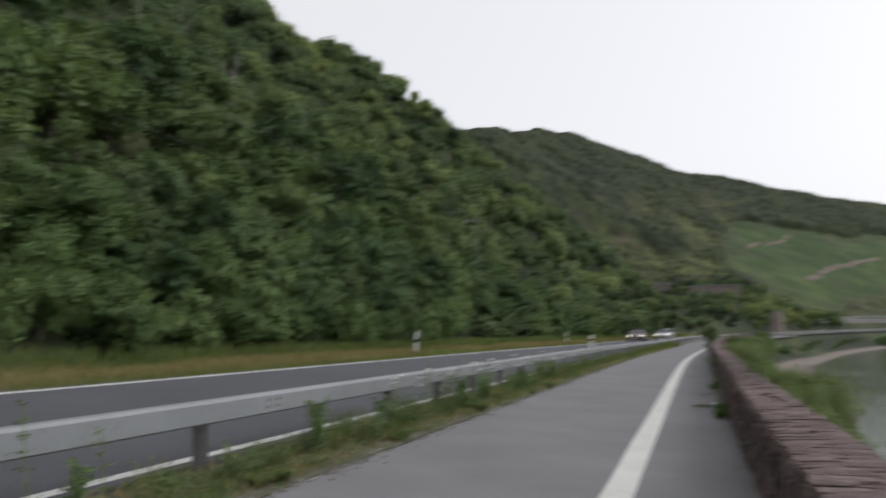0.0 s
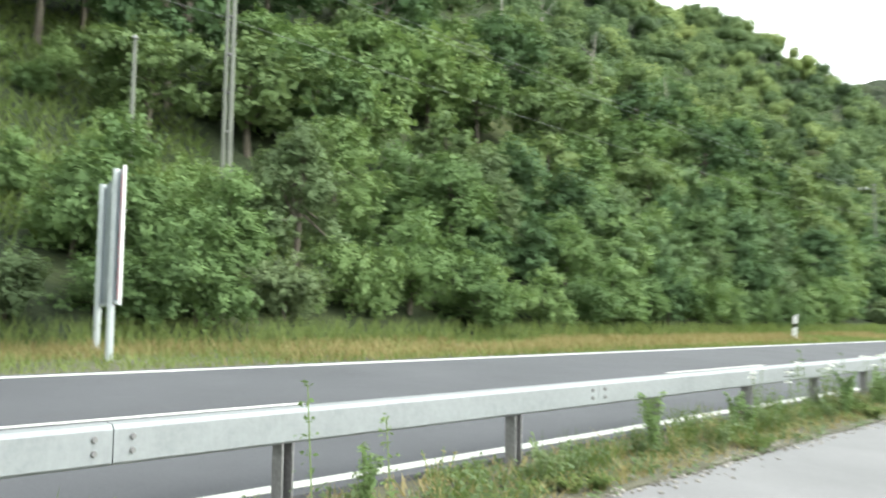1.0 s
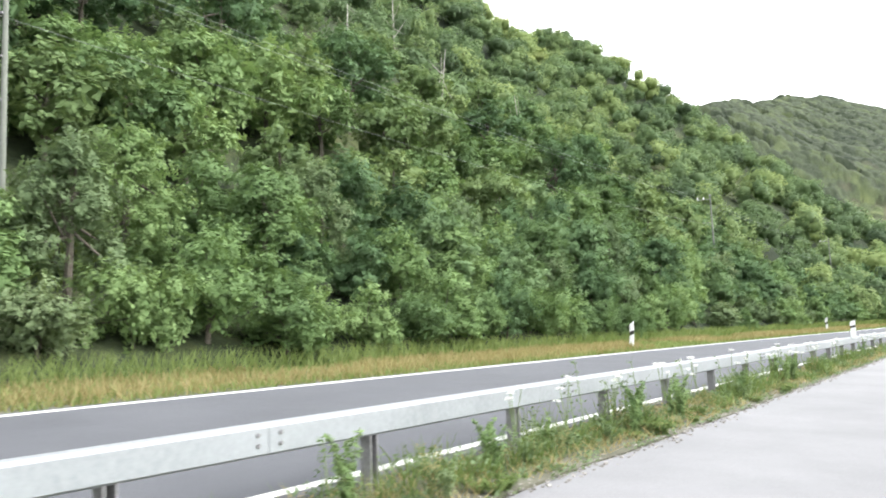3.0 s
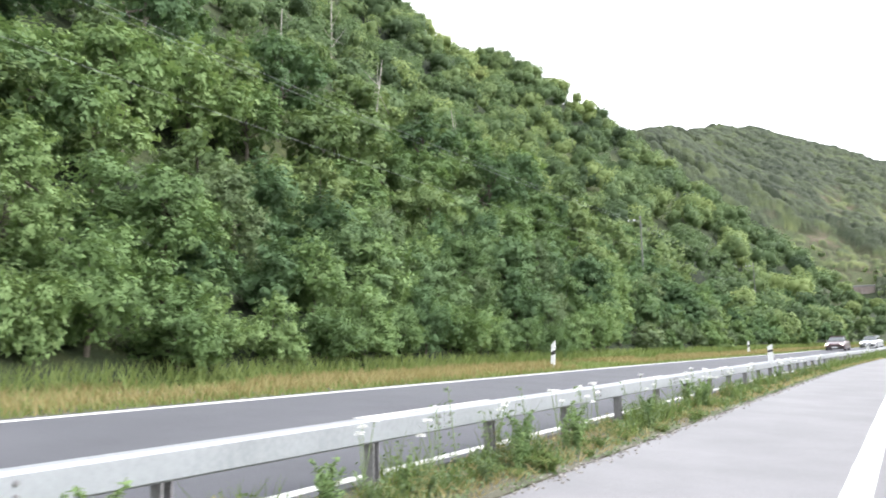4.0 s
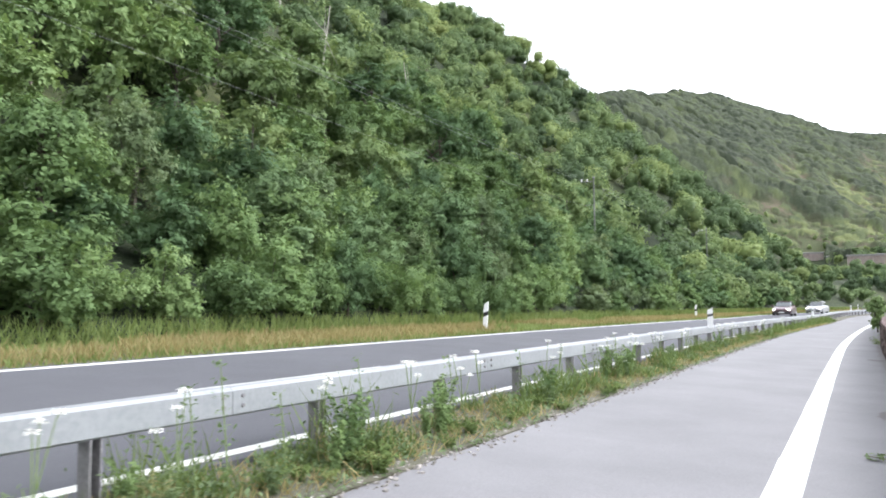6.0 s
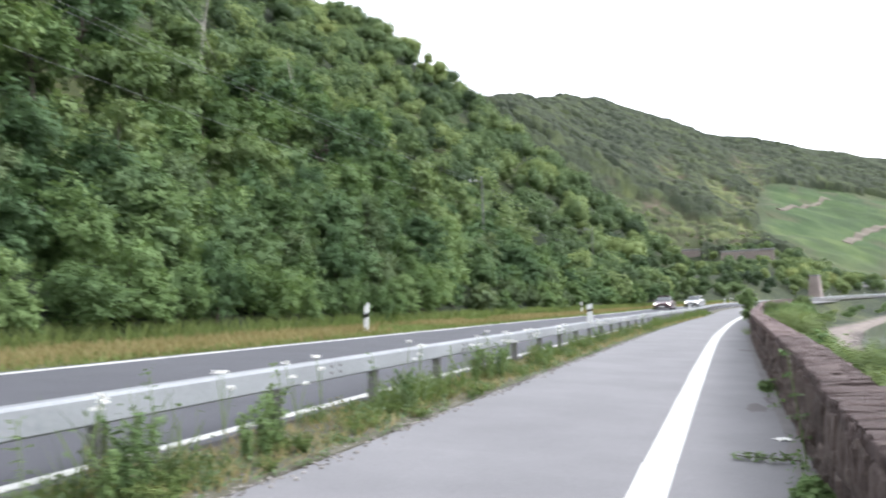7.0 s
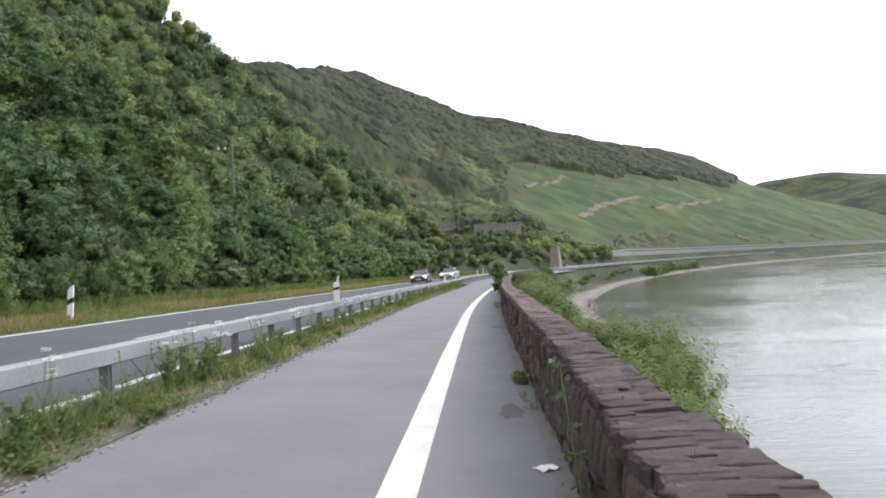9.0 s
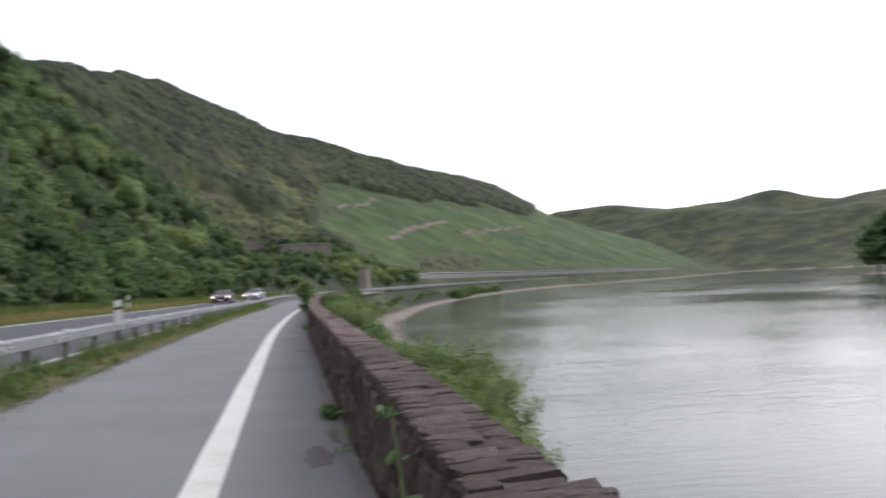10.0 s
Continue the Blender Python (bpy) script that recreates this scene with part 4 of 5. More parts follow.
def far_wood_material():
    m, N, L, b = material("far_woodland", 0.9, 0, 0.1)
    a = N.new("ShaderNodeVertexColor")
    a.layer_name = "tint"
    sep = N.new("ShaderNodeSeparateColor")
    L.new(a.outputs[0], sep.inputs[0])
    n1, n2 = noise_node(N, L, 1.3, 4, 0.65), noise_node(N, L, 0.12, 3, 0.5)
    add = N.new("ShaderNodeMath")
    add.operation = "MULTIPLY_ADD"
    add.inputs[1].default_value = 0.3
    L.new(n1.outputs[0], add.inputs[0])
    L.new(sep.outputs[0], add.inputs[2])
    r = ramp_node(N, [(0.15, (0.022, 0.029, 0.019)), (0.45, (0.043, 0.054, 0.032)), (0.75, (0.08, 0.098, 0.043)), (1.0, (0.13, 0.145, 0.06))])
    L.new(add.outputs[0], r.inputs[0])
    e = ramp_node(N, [(0.35, (0.042, 0.05, 0.026)), (0.5, (0.064, 0.064, 0.038)), (0.65, (0.108, 0.09, 0.066))])
    L.new(n2.outputs[0], e.inputs[0])
    L.new(mix_node(N, L, sep.outputs[1], r.outputs[0], e.outputs[0]), b.inputs["Base Color"])
    bump_node(N, L, b, n1.outputs[0], 0.7, 0.5)
    return m


FAR_WOOD = far_wood_material()
far_wood = build_far_wood()
woodland = build_woodland()


# ---- grass, weeds and flowers ----
def blades(p, height, width, lean, rs):
    """Bent grass blades: a narrow quad each, from the points p."""
    n = len(p)
    a = rs.uniform(0, 6.283, n)
    side = np.stack([np.cos(a), np.sin(a), np.zeros(n)], 1) * (width * rs.uniform(0.6, 1.4, n))[:, None] / 2
    h = (height * rs.uniform(0.5, 1.25, n))[:, None]
    tip = np.stack([rs.normal(size=n) * lean, rs.normal(size=n) * lean, np.ones(n)], 1) * h
    return np.stack([p - side, p + side, p + tip * 0.6 + side * 0.8, p + tip], axis=1)


def along(s, d, h):
    """Places on the paved level for arrays of s, d and h."""
    x, y = np.interp(s, LENGTH, LINE[:, 0]), np.interp(s, LENGTH, LINE[:, 1])
    tx, ty = np.interp(s, LENGTH, TANGENT[:, 0]), np.interp(s, LENGTH, TANGENT[:, 1])
    return np.stack([x + ty * d, y - tx * d, level(s, d) + h], 1)


def stuff(name, quads, mat, label, category):
    return tagged(new(name, quads_mesh(name, quads, mat)), label, category, kind="stuff")


def build_grass():
    rs = np.random.RandomState(90)
    for name, mat, lo, hi, n, hgt, label in (
        ("verge_grass", GRASS_GREEN, -10.3, -6.3, 60000, 0.16, "short green grass on the road verge"),
        ("tall_grass", GRASS_GREEN, -10.5, -9.0, 22000, 0.55, "tall green grass at the foot of the shrubs"),
        ("dry_grass", GRASS_DRY, -9.4, -6.6, 52000, 0.25, "straw-coloured dry grass on the road verge"),
    ):
        s = -14 + 150 * rs.uniform(0, 1, n) ** 1.6
        d = rs.uniform(lo, hi, n)
        patch = waves(s, d * 3, 9, 31)
        keep = (patch > -0.35) if mat is GRASS_DRY else (rs.uniform(size=n) < 1)
        s, d = s[keep], d[keep]
        w = 0.02 + np.clip(s, 0, 100) * 0.0011
        stuff(name, blades(along(s, d, 0.0), hgt, w, 0.45, rs), mat, label, "grass")
    # weeds in the strip under the rail, in uneven clumps
    c = rs.uniform(-12, 70, 420)
    cd = np.clip(rs.normal(0.33, 0.2, 420), 0.0, 0.72)
    high = np.clip(rs.lognormal(-1.95, 0.62, 420), 0.06, 0.55) * np.where(cd > 0.5, 0.6, 1.0)
    sel = rs.randint(420, size=24000)
    spread = 0.05 + 0.22 * high[sel]
    s = c[sel] + rs.normal(size=len(sel)) * spread * 1.5
    d = np.clip(cd[sel] + rs.normal(size=len(sel)) * spread * 0.7, -0.1, 0.86)
    g = blades(along(s, d, 0.0), high[sel], 0.012 + 0.0005 * np.clip(s, 0, 60), 0.4, rs)
    stuff("weeds", g, GRASS_GREEN, "green weeds and grass growing under the guard rail", "weeds")
    sel = rs.randint(420, size=30000)
    s = c[sel] + rs.normal(size=len(sel)) * (0.06 + 0.3 * high[sel])
    d = np.clip(cd[sel] + rs.normal(size=len(sel)) * (0.05 + 0.18 * high[sel]), -0.1, 0.84)
    h = high[sel] * rs.uniform(0.1, 0.95, len(sel))
    n = unit(rs.normal(size=(len(sel), 3)) * 0.5 + [0, 0, 0.7])
    stuff("weed_leaves", leaf_quads(along(s, d, h), n, 0.05, 0.025, rs), LEAF_GREY, "small leaves of the weeds under the guard rail", "weeds")
    s, d = rs.uniform(-7, 42, 26000), np.clip(rs.normal(0.55, 0.2, 26000), -0.05, 0.88)
    patchy = waves(s, d * 4, 1.3, 47) > -0.25
    p = along(s[patchy], d[patchy], rs.uniform(0.006, 0.06, patchy.sum()))
    stuff("ground_leaves", leaf_quads(p, unit(rs.normal(size=p.shape) * 0.4 + [0, 0, 1]), 0.045, 0.026, rs), LEAF_GREY, "low carpet of small green leaves beside the path", "weeds")
    s, d = rs.uniform(-12, 60, 16000), rs.uniform(-0.1, 0.8, 16000)
    stuff("low_dry_grass", blades(along(s, d, 0), 0.12, 0.012, 0.7, rs), GRASS_DRY, "low dry grass in the strip under the rail", "grass")


build_grass()
PETAL = rough_surface("white_petals", [(0.3, (0.7, 0.7, 0.66)), (0.7, (0.85, 0.85, 0.82))], 20, 90, 0.7, 0.1, 0.002)
STEM = rough_surface("green_stem", [(0.3, (0.1, 0.15, 0.05)), (0.7, (0.2, 0.26, 0.1))], 10, 60, 0.8, 0.1, 0.002)


def make_flower(seed, label):
    """A wild carrot: branching stem with flat white umbels."""
    rs = np.random.RandomState(seed)
    top = tagged(new("wild_carrot"), label, "wildflower", "white wildflowers by the rail")
    bm = bmesh.new()
    heads = []
    for k in range(3):
        h = rs.uniform(0.5, 0.82) * (1 if k == 0 else 0.85)
        tip = Vector((rs.uniform(-0.12, 0.12), rs.uniform(-0.12, 0.12), h))
        base = Vector((0, 0, 0)) if k == 0 else heads[0] * rs.uniform(0.3, 0.5)
        q = (tip - base).to_track_quat("Z", "Y").to_matrix().to_4x4()
        bmesh.ops.create_cone(bm, cap_ends=False, segments=5, radius1=0.005, radius2=0.003, depth=(tip - base).length, matrix=Matrix.Translation((tip + base) / 2) @ q)
        heads.append(tip)
    part("stem", bm, STEM, top)
    for tip in heads:
        n = 40
        a, r = rs.uniform(0, 6.283, n), np.sqrt(rs.uniform(0, 1, n)) * rs.uniform(0.03, 0.05)
        p = np.stack([tip.x + r * np.cos(a), tip.y + r * np.sin(a), tip.z + 0.012 - r * r * 3 + rs.uniform(-0.012, 0.012, n)], 1)
        quads = leaf_quads(p, unit(rs.normal(size=(n, 3)) * 0.7 + [0, 0, 1]), 0.018, 0.014, rs)
        ob = new("umbel", quads_mesh("umbel", quads, PETAL))
        ob.parent = top
    return top


flower_kinds = [make_flower(k, "white flowering wild carrot among the weeds") for k in range(4)]
frs = np.random.RandomState(3)
for k in range(26):
    s = frs.uniform(12, 42) if k > 11 else frs.uniform(3, 16)
    m = pose(*at(s, frs.uniform(0.1, 0.6)), frs.uniform(-8, 8), frs.uniform(-8, 8), frs.uniform(0, 360))
    if k < 4:
        flower_kinds[k].matrix_basis = m
    else:
        copy_thing(flower_kinds[k % 4], m)


# crumbled edge of the path
def build_crumbs():
    rs = np.random.RandomState(6)
    verts, faces = [], []
    base = [v.co.copy() for v in stone_mesh("crumb", 3, SOIL).vertices]
    polys = [tuple(p.vertices) for p in bpy.data.meshes["crumb"].polygons]
    for k in range(4200):
        s = rs.uniform(-6, 34)
        d = rs.normal(0.81, 0.085)
        sz = rs.uniform(0.008, 0.032)
        m = pose(*at(s, d, sz * 0.2), rs.uniform(0, 40), rs.uniform(0, 40), rs.uniform(0, 360)) @ Matrix.Diagonal((sz, sz, sz * 0.7, 1))
        n = len(verts)
        verts += [m @ v for v in base]
        faces += [tuple(n + i for i in p) for p in polys]
    tagged(mesh_object("gravel", verts, faces, PEBBLE), "loose gravel along the crumbling path edge", "gravel", kind="stuff")


PEBBLE = rough_surface("pebbles", [(0.25, (0.14, 0.13, 0.115)), (0.5, (0.3, 0.28, 0.26)), (0.8, (0.45, 0.43, 0.4))], 3, 40, 0.9, 0.4, 0.01, island=0.3)
build_crumbs()


# ---- marker posts ----
def make_marker(label):
    """A white roadside marker post: tapered, slanted top, black slanted band with a reflector."""
    top = tagged(new("marker_post"), label, "marker post", "roadside marker posts")

    def prism(z0, z1, slant0, slant1, grow=0.0):
        bm = bmesh.new()
        prof = [(-0.075, -0.05), (0.075, -0.05), (0.045, 0.06), (-0.045, 0.06)]
        lo = [bm.verts.new((x * (1 + grow), y * (1 + grow), z0 + slant0 * x)) for x, y in prof]
        hi = [bm.verts.new((x * (1 + grow), y * (1 + grow), z1 + slant1 * x)) for x, y in prof]
        for k in range(4):
            bm.faces.new((lo[k], lo[(k + 1) % 4], hi[(k + 1) % 4], hi[k]))
        bm.faces.new(hi)
        bm.faces.new(lo[::-1])
        bmesh.ops.recalc_face_normals(bm, faces=bm.faces[:])
        return bm

    part("lower_post", prism(-0.15, 0.54, 0, 0.5), PLASTIC_WHITE, top)
    part("black_band", prism(0.54, 0.68, 0.5, 0.5, -0.02), PLASTIC_BLACK, top, "black slanted band")
    part("upper_post", prism(0.68, 0.98, 0.5, 0.9), PLASTIC_WHITE, top)
    part("reflector", box_bm(0.045, 0.008, 0.12, (0, -0.043, 0.58), 0.003), PLASTIC_WHITE, top, "pale reflector")
    return top


marker = make_marker("white marker post with a slanted black band")
first = True
for s, d, h in ((24.15, -7.13, 0), (23.7, 0.1, 0.22), (58, -7.6, 0), (58, 0.02, 0.22), (95, -7.6, 0), (95, 0.02, 0.22), (130, -7.6, 0), (165, 0.02, 0.22), (195, 0.02, 0.22), (230, 0.02, 0.22)):
    m = pose(*at(s, d, 0.62 if h else 0), 0, 4 if s < 30 and d < -5 else 0, heading(s)) @ Matrix.Diagonal((1, 1, 0.47 if h else 1, 1))
    if first:
        marker.matrix_basis, first = m, False
    else:
        copy_thing(marker, m)


# ---- road sign, seen from behind ----
SIGN_BACK = rough_surface("sign_back", [(0.3, (0.22, 0.25, 0.28)), (0.7, (0.34, 0.38, 0.42))], 2, 30, 0.45, 0.1, 0.003, 0.5)
SIGN_POST = rough_surface("sign_post_steel", [(0.3, (0.36, 0.39, 0.4)), (0.7, (0.52, 0.55, 0.56))], 2, 30, 0.45, 0.1, 0.003, 0.5)
SIGN_RED = rough_surface("red_film", [(0.3, (0.45, 0.03, 0.06)), (0.7, (0.55, 0.05, 0.08))], 2, 30, 0.5, 0.1, 0.003)


def build_sign():
    sign = tagged(new("road_sign"), "tall road sign on two grey steel posts, back turned", "road sign")
    sign.matrix_basis = pose(-7.3, -0.13, 0.3, 0, -1.5, -13)
    # the panel runs along local -x from its near edge
    part("panel", box_bm(2.2, 0.03, 2.0, (-1.1, 0.06, 1.93), 0.012, 2), SIGN_BACK, sign, "grey aluminium panel back")
    part("edge_trim", box_bm(0.03, 0.045, 2.04, (0.016, 0.06, 1.93), 0.008), PLASTIC_WHITE, sign, "white edge trim")
    part("red_border", box_bm(0.05, 0.006, 1.9, (-0.06, 0.041, 1.93)), SIGN_RED, sign, "red border strip")
    for x in (-0.35, -1.75):
        p = part("post", tube_bm(0.055, 0.055, 3.25, (x, 0, -0.3), 14), SIGN_POST, sign)
        for z in (1.25, 1.95, 2.6):
            part("clamp", tube_bm(0.066, 0.066, 0.06, (x, 0, z), 12), SIGN_POST, p)
    part("lower_rail", box_bm(2.1, 0.05, 0.05, (-1.1, 0.03, 0.95), 0.008), SIGN_POST, sign)


build_sign()


# ---- railway masts and wires ----
def make_mast(height, label, twin, bracket):
    mast = tagged(new("railway_mast"), label, "mast", "railway masts")
    part("pole", tube_bm(0.09, 0.065, height + 0.6, (0, 0, -0.6), 12), POLE_WOOD, mast)
    if twin:
        part("stay_pole", tube_bm(0.07, 0.05, height * 0.82 + 0.6, (-0.13, -0.14, -0.6), 10), POLE_WOOD, mast)
        for k in range(6):
            part("brace", box_bm(0.16, 0.12, 0.06, (-0.065, -0.07, 0.6 + k * height * 0.13), 0.005), POST_STEEL, mast)
    if bracket:
        arm = part("bracket_arm", box_bm(bracket, 0.05, 0.05, (-bracket / 2, 0, height - 0.3), 0.008), POST_STEEL, mast)
        part("tie", box_bm(bracket * 0.8, 0.035, 0.035, (-bracket * 0.4, 0, height - 2.4), 0.006), POST_STEEL, mast)
        for x in (0.5, 0.95):
            part("insulator", tube_bm(0.06, 0.04, 0.22, (-bracket * x, 0, height - 0.3), 10), PLASTIC_WHITE, arm)
    part("cap", tube_bm(0.12, 0.05, 0.12, (0, 0, height), 10), POST_STEEL, mast)
    return mast


MASTS = [(-17.75, 7.25, 5.0, 9.5, True), (-21.6, 5.7, 5.4, 5.4, False), (-16.34, 66.2, 4.7, 7.7, False), (-15.5, 118, 4.6, 7.6, False), (-11.0, 165, 4.8, 7.6, False), (-2, 205, 4.8, 7.6, False)]
for x, y, z, h, twin in MASTS:
    mast = make_mast(h, "grey concrete twin railway mast above the bushes" if twin else "slim grey railway mast above the bushes", twin, 0 if y < 6 else 1.1)
    mast.matrix_basis = pose(x, y, min(z, ground_z(x, y)), 0, 0, 15)


def wire(name, pts, radius, label):
    cu = bpy.data.curves.new(name, "CURVE")
    cu.dimensions, cu.bevel_depth, cu.bevel_resolution = "3D", radius, 1
    sp = cu.splines.new("POLY")
    sp.points.add(len(pts) - 1)
    for q, p in zip(sp.points, pts):
        q.co = (*p, 1)
    cu.materials.append(WIRE)
    return tagged(new(name, cu), label, "cable", "railway cables")


WIRE = rough_surface("dull_wire", [(0.3, (0.16, 0.17, 0.17)), (0.7, (0.3, 0.31, 0.31))], 2, 20, 0.6, 0.1, 0.002, 0.3)
LONG = [(-17.7, -50, 13.5), (-17.75, 7.25, 13.0), (-16.34, 66.2, 12.2), (-15.5, 118, 11.6), (-11.0, 165, 11.6), (-2, 205, 11.6)]
for dx, dz in ((-0.5, -0.1), (-1.0, -0.1), (-0.8, -2.3)):
    pts = []
    for a, b in zip(LONG, LONG[1:]):
        for k in range(12):
            u = k / 12
            pts.append((a[0] + (b[0] - a[0]) * u + dx, a[1] + (b[1] - a[1]) * u, a[2] + (b[2] - a[2]) * u + dz - 3.2 * u * (1 - u) * 0.6))
    wire("overhead_cable", pts, 0.006, "thin grey overhead railway cable between masts")


# ---- structures round the bend ----
MASONRY = rough_surface("old_masonry", [(0.25, (0.16, 0.13, 0.12)), (0.5, (0.27, 0.225, 0.205)), (0.8, (0.38, 0.33, 0.3))], 0.4, 4, 0.9, 0.6, 0.05)
CONCRETE = rough_surface("pale_concrete", [(0.25, (0.16, 0.155, 0.15)), (0.5, (0.24, 0.235, 0.23)), (0.8, (0.31, 0.305, 0.3))], 0.3, 3, 0.9, 0.4, 0.03)


def build_tower():
    x, y = 21.0, 188.0
    top = tagged(new("stone_pillar"), "tapered old masonry pillar beside the road bend", "pillar")
    top.matrix_basis = pose(x, y, ground_z(x, y), 0, 0, -20)
    bm = bmesh.new()
    bmesh.ops.create_cone(bm, cap_ends=True, segments=4, radius1=2.0, radius2=1.3, depth=6.4, matrix=pose(0, 0, 2.2, 0, 0, 45))
    bmesh.ops.bevel(bm, geom=bm.edges[:], offset=0.12, segments=1, affect="EDGES")
    part("shaft", bm, MASONRY, top)
    part("coping", box_bm(2.0, 2.0, 0.25, (0, 0, 5.45), 0.06), CONCRETE, top)


def build_portal(x, y, z, width, height, turn, label):
    top = tagged(new("retaining_wall"), label, "retaining wall", "old railway walls")
    top.matrix_basis = pose(x, y, z, 0, 0, turn)
    part("wall_face", box_bm(width, 1.2, height + 7, (0, 0, height / 2 - 3.5), 0.1), MASONRY, top)
    part("coping", box_bm(width + 0.5, 1.6, 0.5, (0, 0, height + 0.25), 0.08), CONCRETE, top)
    for k in range(int(width // 4)):
        part("buttress", box_bm(0.8, 0.7, height * 0.9 + 7, (-width / 2 + 2 + 4 * k, -0.8, height * 0.45 - 3.5), 0.08), MASONRY, top)


build_tower()
for az, el, width, height, turn, label in OLD_WALLS:
    x, y = on_slope(az, el)
    build_portal(x, y, ground_z(x, y) - 0.8, width, height, turn, label)


def build_upper_road():
    """A second road on a walled shelf over the bay."""
    ss = np.arange(225, 800, 5.0)
    verts, faces, w = [], [], 4
    for s in ss:
        up = 2.4 + 1.6 * min(1, (s - 225) / 60)
        verts += [at(s, -14, -1.0), at(s, -14, up), at(s, -21, up), at(s, -21, -1)]
    for i in range(len(ss) - 1):
        for k in range(3):
            a = i * w + k
            faces.append((a, a + 1, a + w + 1, a + w))
    shelf = mesh_object("upper_road", verts, faces, CONCRETE)
    tagged(shelf, "walled shelf carrying the upper road", "road", kind="structure")
    rail = tagged(new("far_guard_rail"), "long pale guard rail beside the upper road", "guard rail")
    for a in range(230, 790, 20):
        bm = bmesh.new()
        ring = []
        for s in (a, a + 10, a + 20):
            up = 2.4 + 1.6 * min(1, (s - 225) / 60)
            ring.append([bm.verts.new(at(s, d, up + h)) for d, h in ((-14.3, 0.45), (-14.2, 0.45), (-14.2, 0.8), (-14.3, 0.8))])
        for q, r in zip(ring, ring[1:]):
            for k in range(4):
                bm.faces.new((q[k], q[(k + 1) % 4], r[(k + 1) % 4], r[k]))
        part("beam", bm, GALVANISED, rail)
        part("post", box_bm(0.12, 0.12, 0.8, at(a + 10, -14.35, 0.4 + 2.4 + 1.6 * min(1, (a - 215) / 60))), POST_STEEL, rail)


build_upper_road()
bay_rail = tagged(new("bay_guard_rail"), "pale guard rail following the road round the bay", "guard rail")
for a in range(162, 420, 8):
    bm = bmesh.new()
    ring = [[bm.verts.new(at(s, d, h)) for d, h in ((-0.06, 0.4), (0.06, 0.4), (0.06, 0.68), (-0.06, 0.68))] for s in (a, a + 4, a + 8)]
    for q, r in zip(ring, ring[1:]):
        for k in range(4):
            bm.faces.new((q[k], q[(k + 1) % 4], r[(k + 1) % 4], r[k]))
    part("beam", bm, GALVANISED, bay_rail)
    part("post", box_bm(0.1, 0.1, 0.7, at(a + 2, 0, 0.15)), POST_STEEL, bay_rail)


# ---- river bank ----
willow = make_plant("willow_bush", shrub_lobes(71, 9, 1.6, 2.2), 2700, 0.1, 0.026, LEAF_WILLOW, 72, 0.05, 1.4, "feathery grey-green willow bush on the river bank", "bank bushes")
low_bush = make_plant("bank_bush", shrub_lobes(73, 7, 1.6, 1.9), 420, 0.17, 0.09, LEAF_BRIGHT, 74, 0.05, 1.0, "bright green leafy bush on the river bank", "bank bushes")
wall_shrub = make_plant("shrub", shrub_lobes(75, 5, 0.55, 1.9), 380, 0.14, 0.07, LEAF_BRIGHT, 76, 0.03, 1.2, "small green shrub growing against the stone wall", "wall plants")
put_plant(wall_shrub, *at(46.5, 4.1, -0.05), 20, 1.0)
put_plant(wall_shrub, *at(49.5, 4.15, -0.05), 120, 0.7)
brs = np.random.RandomState(12)
for s, d, sc in ((14.9, 5.9, 0.6), (15.7, 5.9, 0.76), (16.6, 5.8, 0.88), (17.6, 6.0, 0.95), (18.6, 6.5, 1.05), (19.8, 6.1, 1.1), (21.0, 6.6, 1.1), (22.4, 6.2, 1.05), (24, 6.6, 1.0), (26, 6.2, 0.9), (28.2, 6.8, 0.75), (31, 7.1, 0.6)):
    p = at(s, d)
    put_plant(willow, p.x, p.y, ground_z(p.x, p.y) - 0.1, brs.uniform(0, 360), sc)
for k in range(44):
    s = 24 + 1.7 * k * (1 + 0.006 * k)
    d = brs.uniform(5.3, 6.2 + 1.6 * smooth(34, 42, s) * (1 - smooth(58, 66, s)))
    p = at(s, d)
    put_plant(low_bush if brs.rand() < 0.9 else willow, p.x, p.y, ground_z(p.x, p.y) - 0.15, brs.uniform(0, 360), brs.uniform(0.8, 1.15) * (1 - 0.4 * smooth(36, 42, s) * (1 - smooth(62, 70, s))))
for k in range(26):
    p = at(104 + 7 * k + brs.uniform(-3, 3), brs.uniform(5.4, 8.2))
    put_plant(low_bush, p.x, p.y, ground_z(p.x, p.y) - 0.1, brs.uniform(0, 360), brs.uniform(0.35, 0.8), brs.uniform(0.6, 1.0))
for k in range(9):
    p = at(205 + 9 * k + brs.uniform(-3, 3), brs.uniform(8, 11))
    put_plant(low_bush, p.x, p.y, ground_z(p.x, p.y) - 0.1, brs.uniform(0, 360), brs.uniform(0.9, 1.5))


def build_bank_grass():
    rs = np.random.RandomState(14)
    n = 30000
    s, d = 2 + 90 * rs.uniform(0, 1, n) ** 1.7, rs.uniform(4.7, 10.5, n)
    p = along(s, d, 0.0)
    p[:, 2] = land(p[:, 0], p[:, 1])[0]
    p = p[p[:, 2] > WATER + 0.9]
    r = np.hypot(p[:, 0] - EYE_X, p[:, 1] - EYE_Y)
    stuff("bank_grass", blades(p, 0.4, 0.02 + 0.0015 * r, 0.5, rs), GRASS_GREEN, "long green grass on the river bank", "grass")


build_bank_grass()


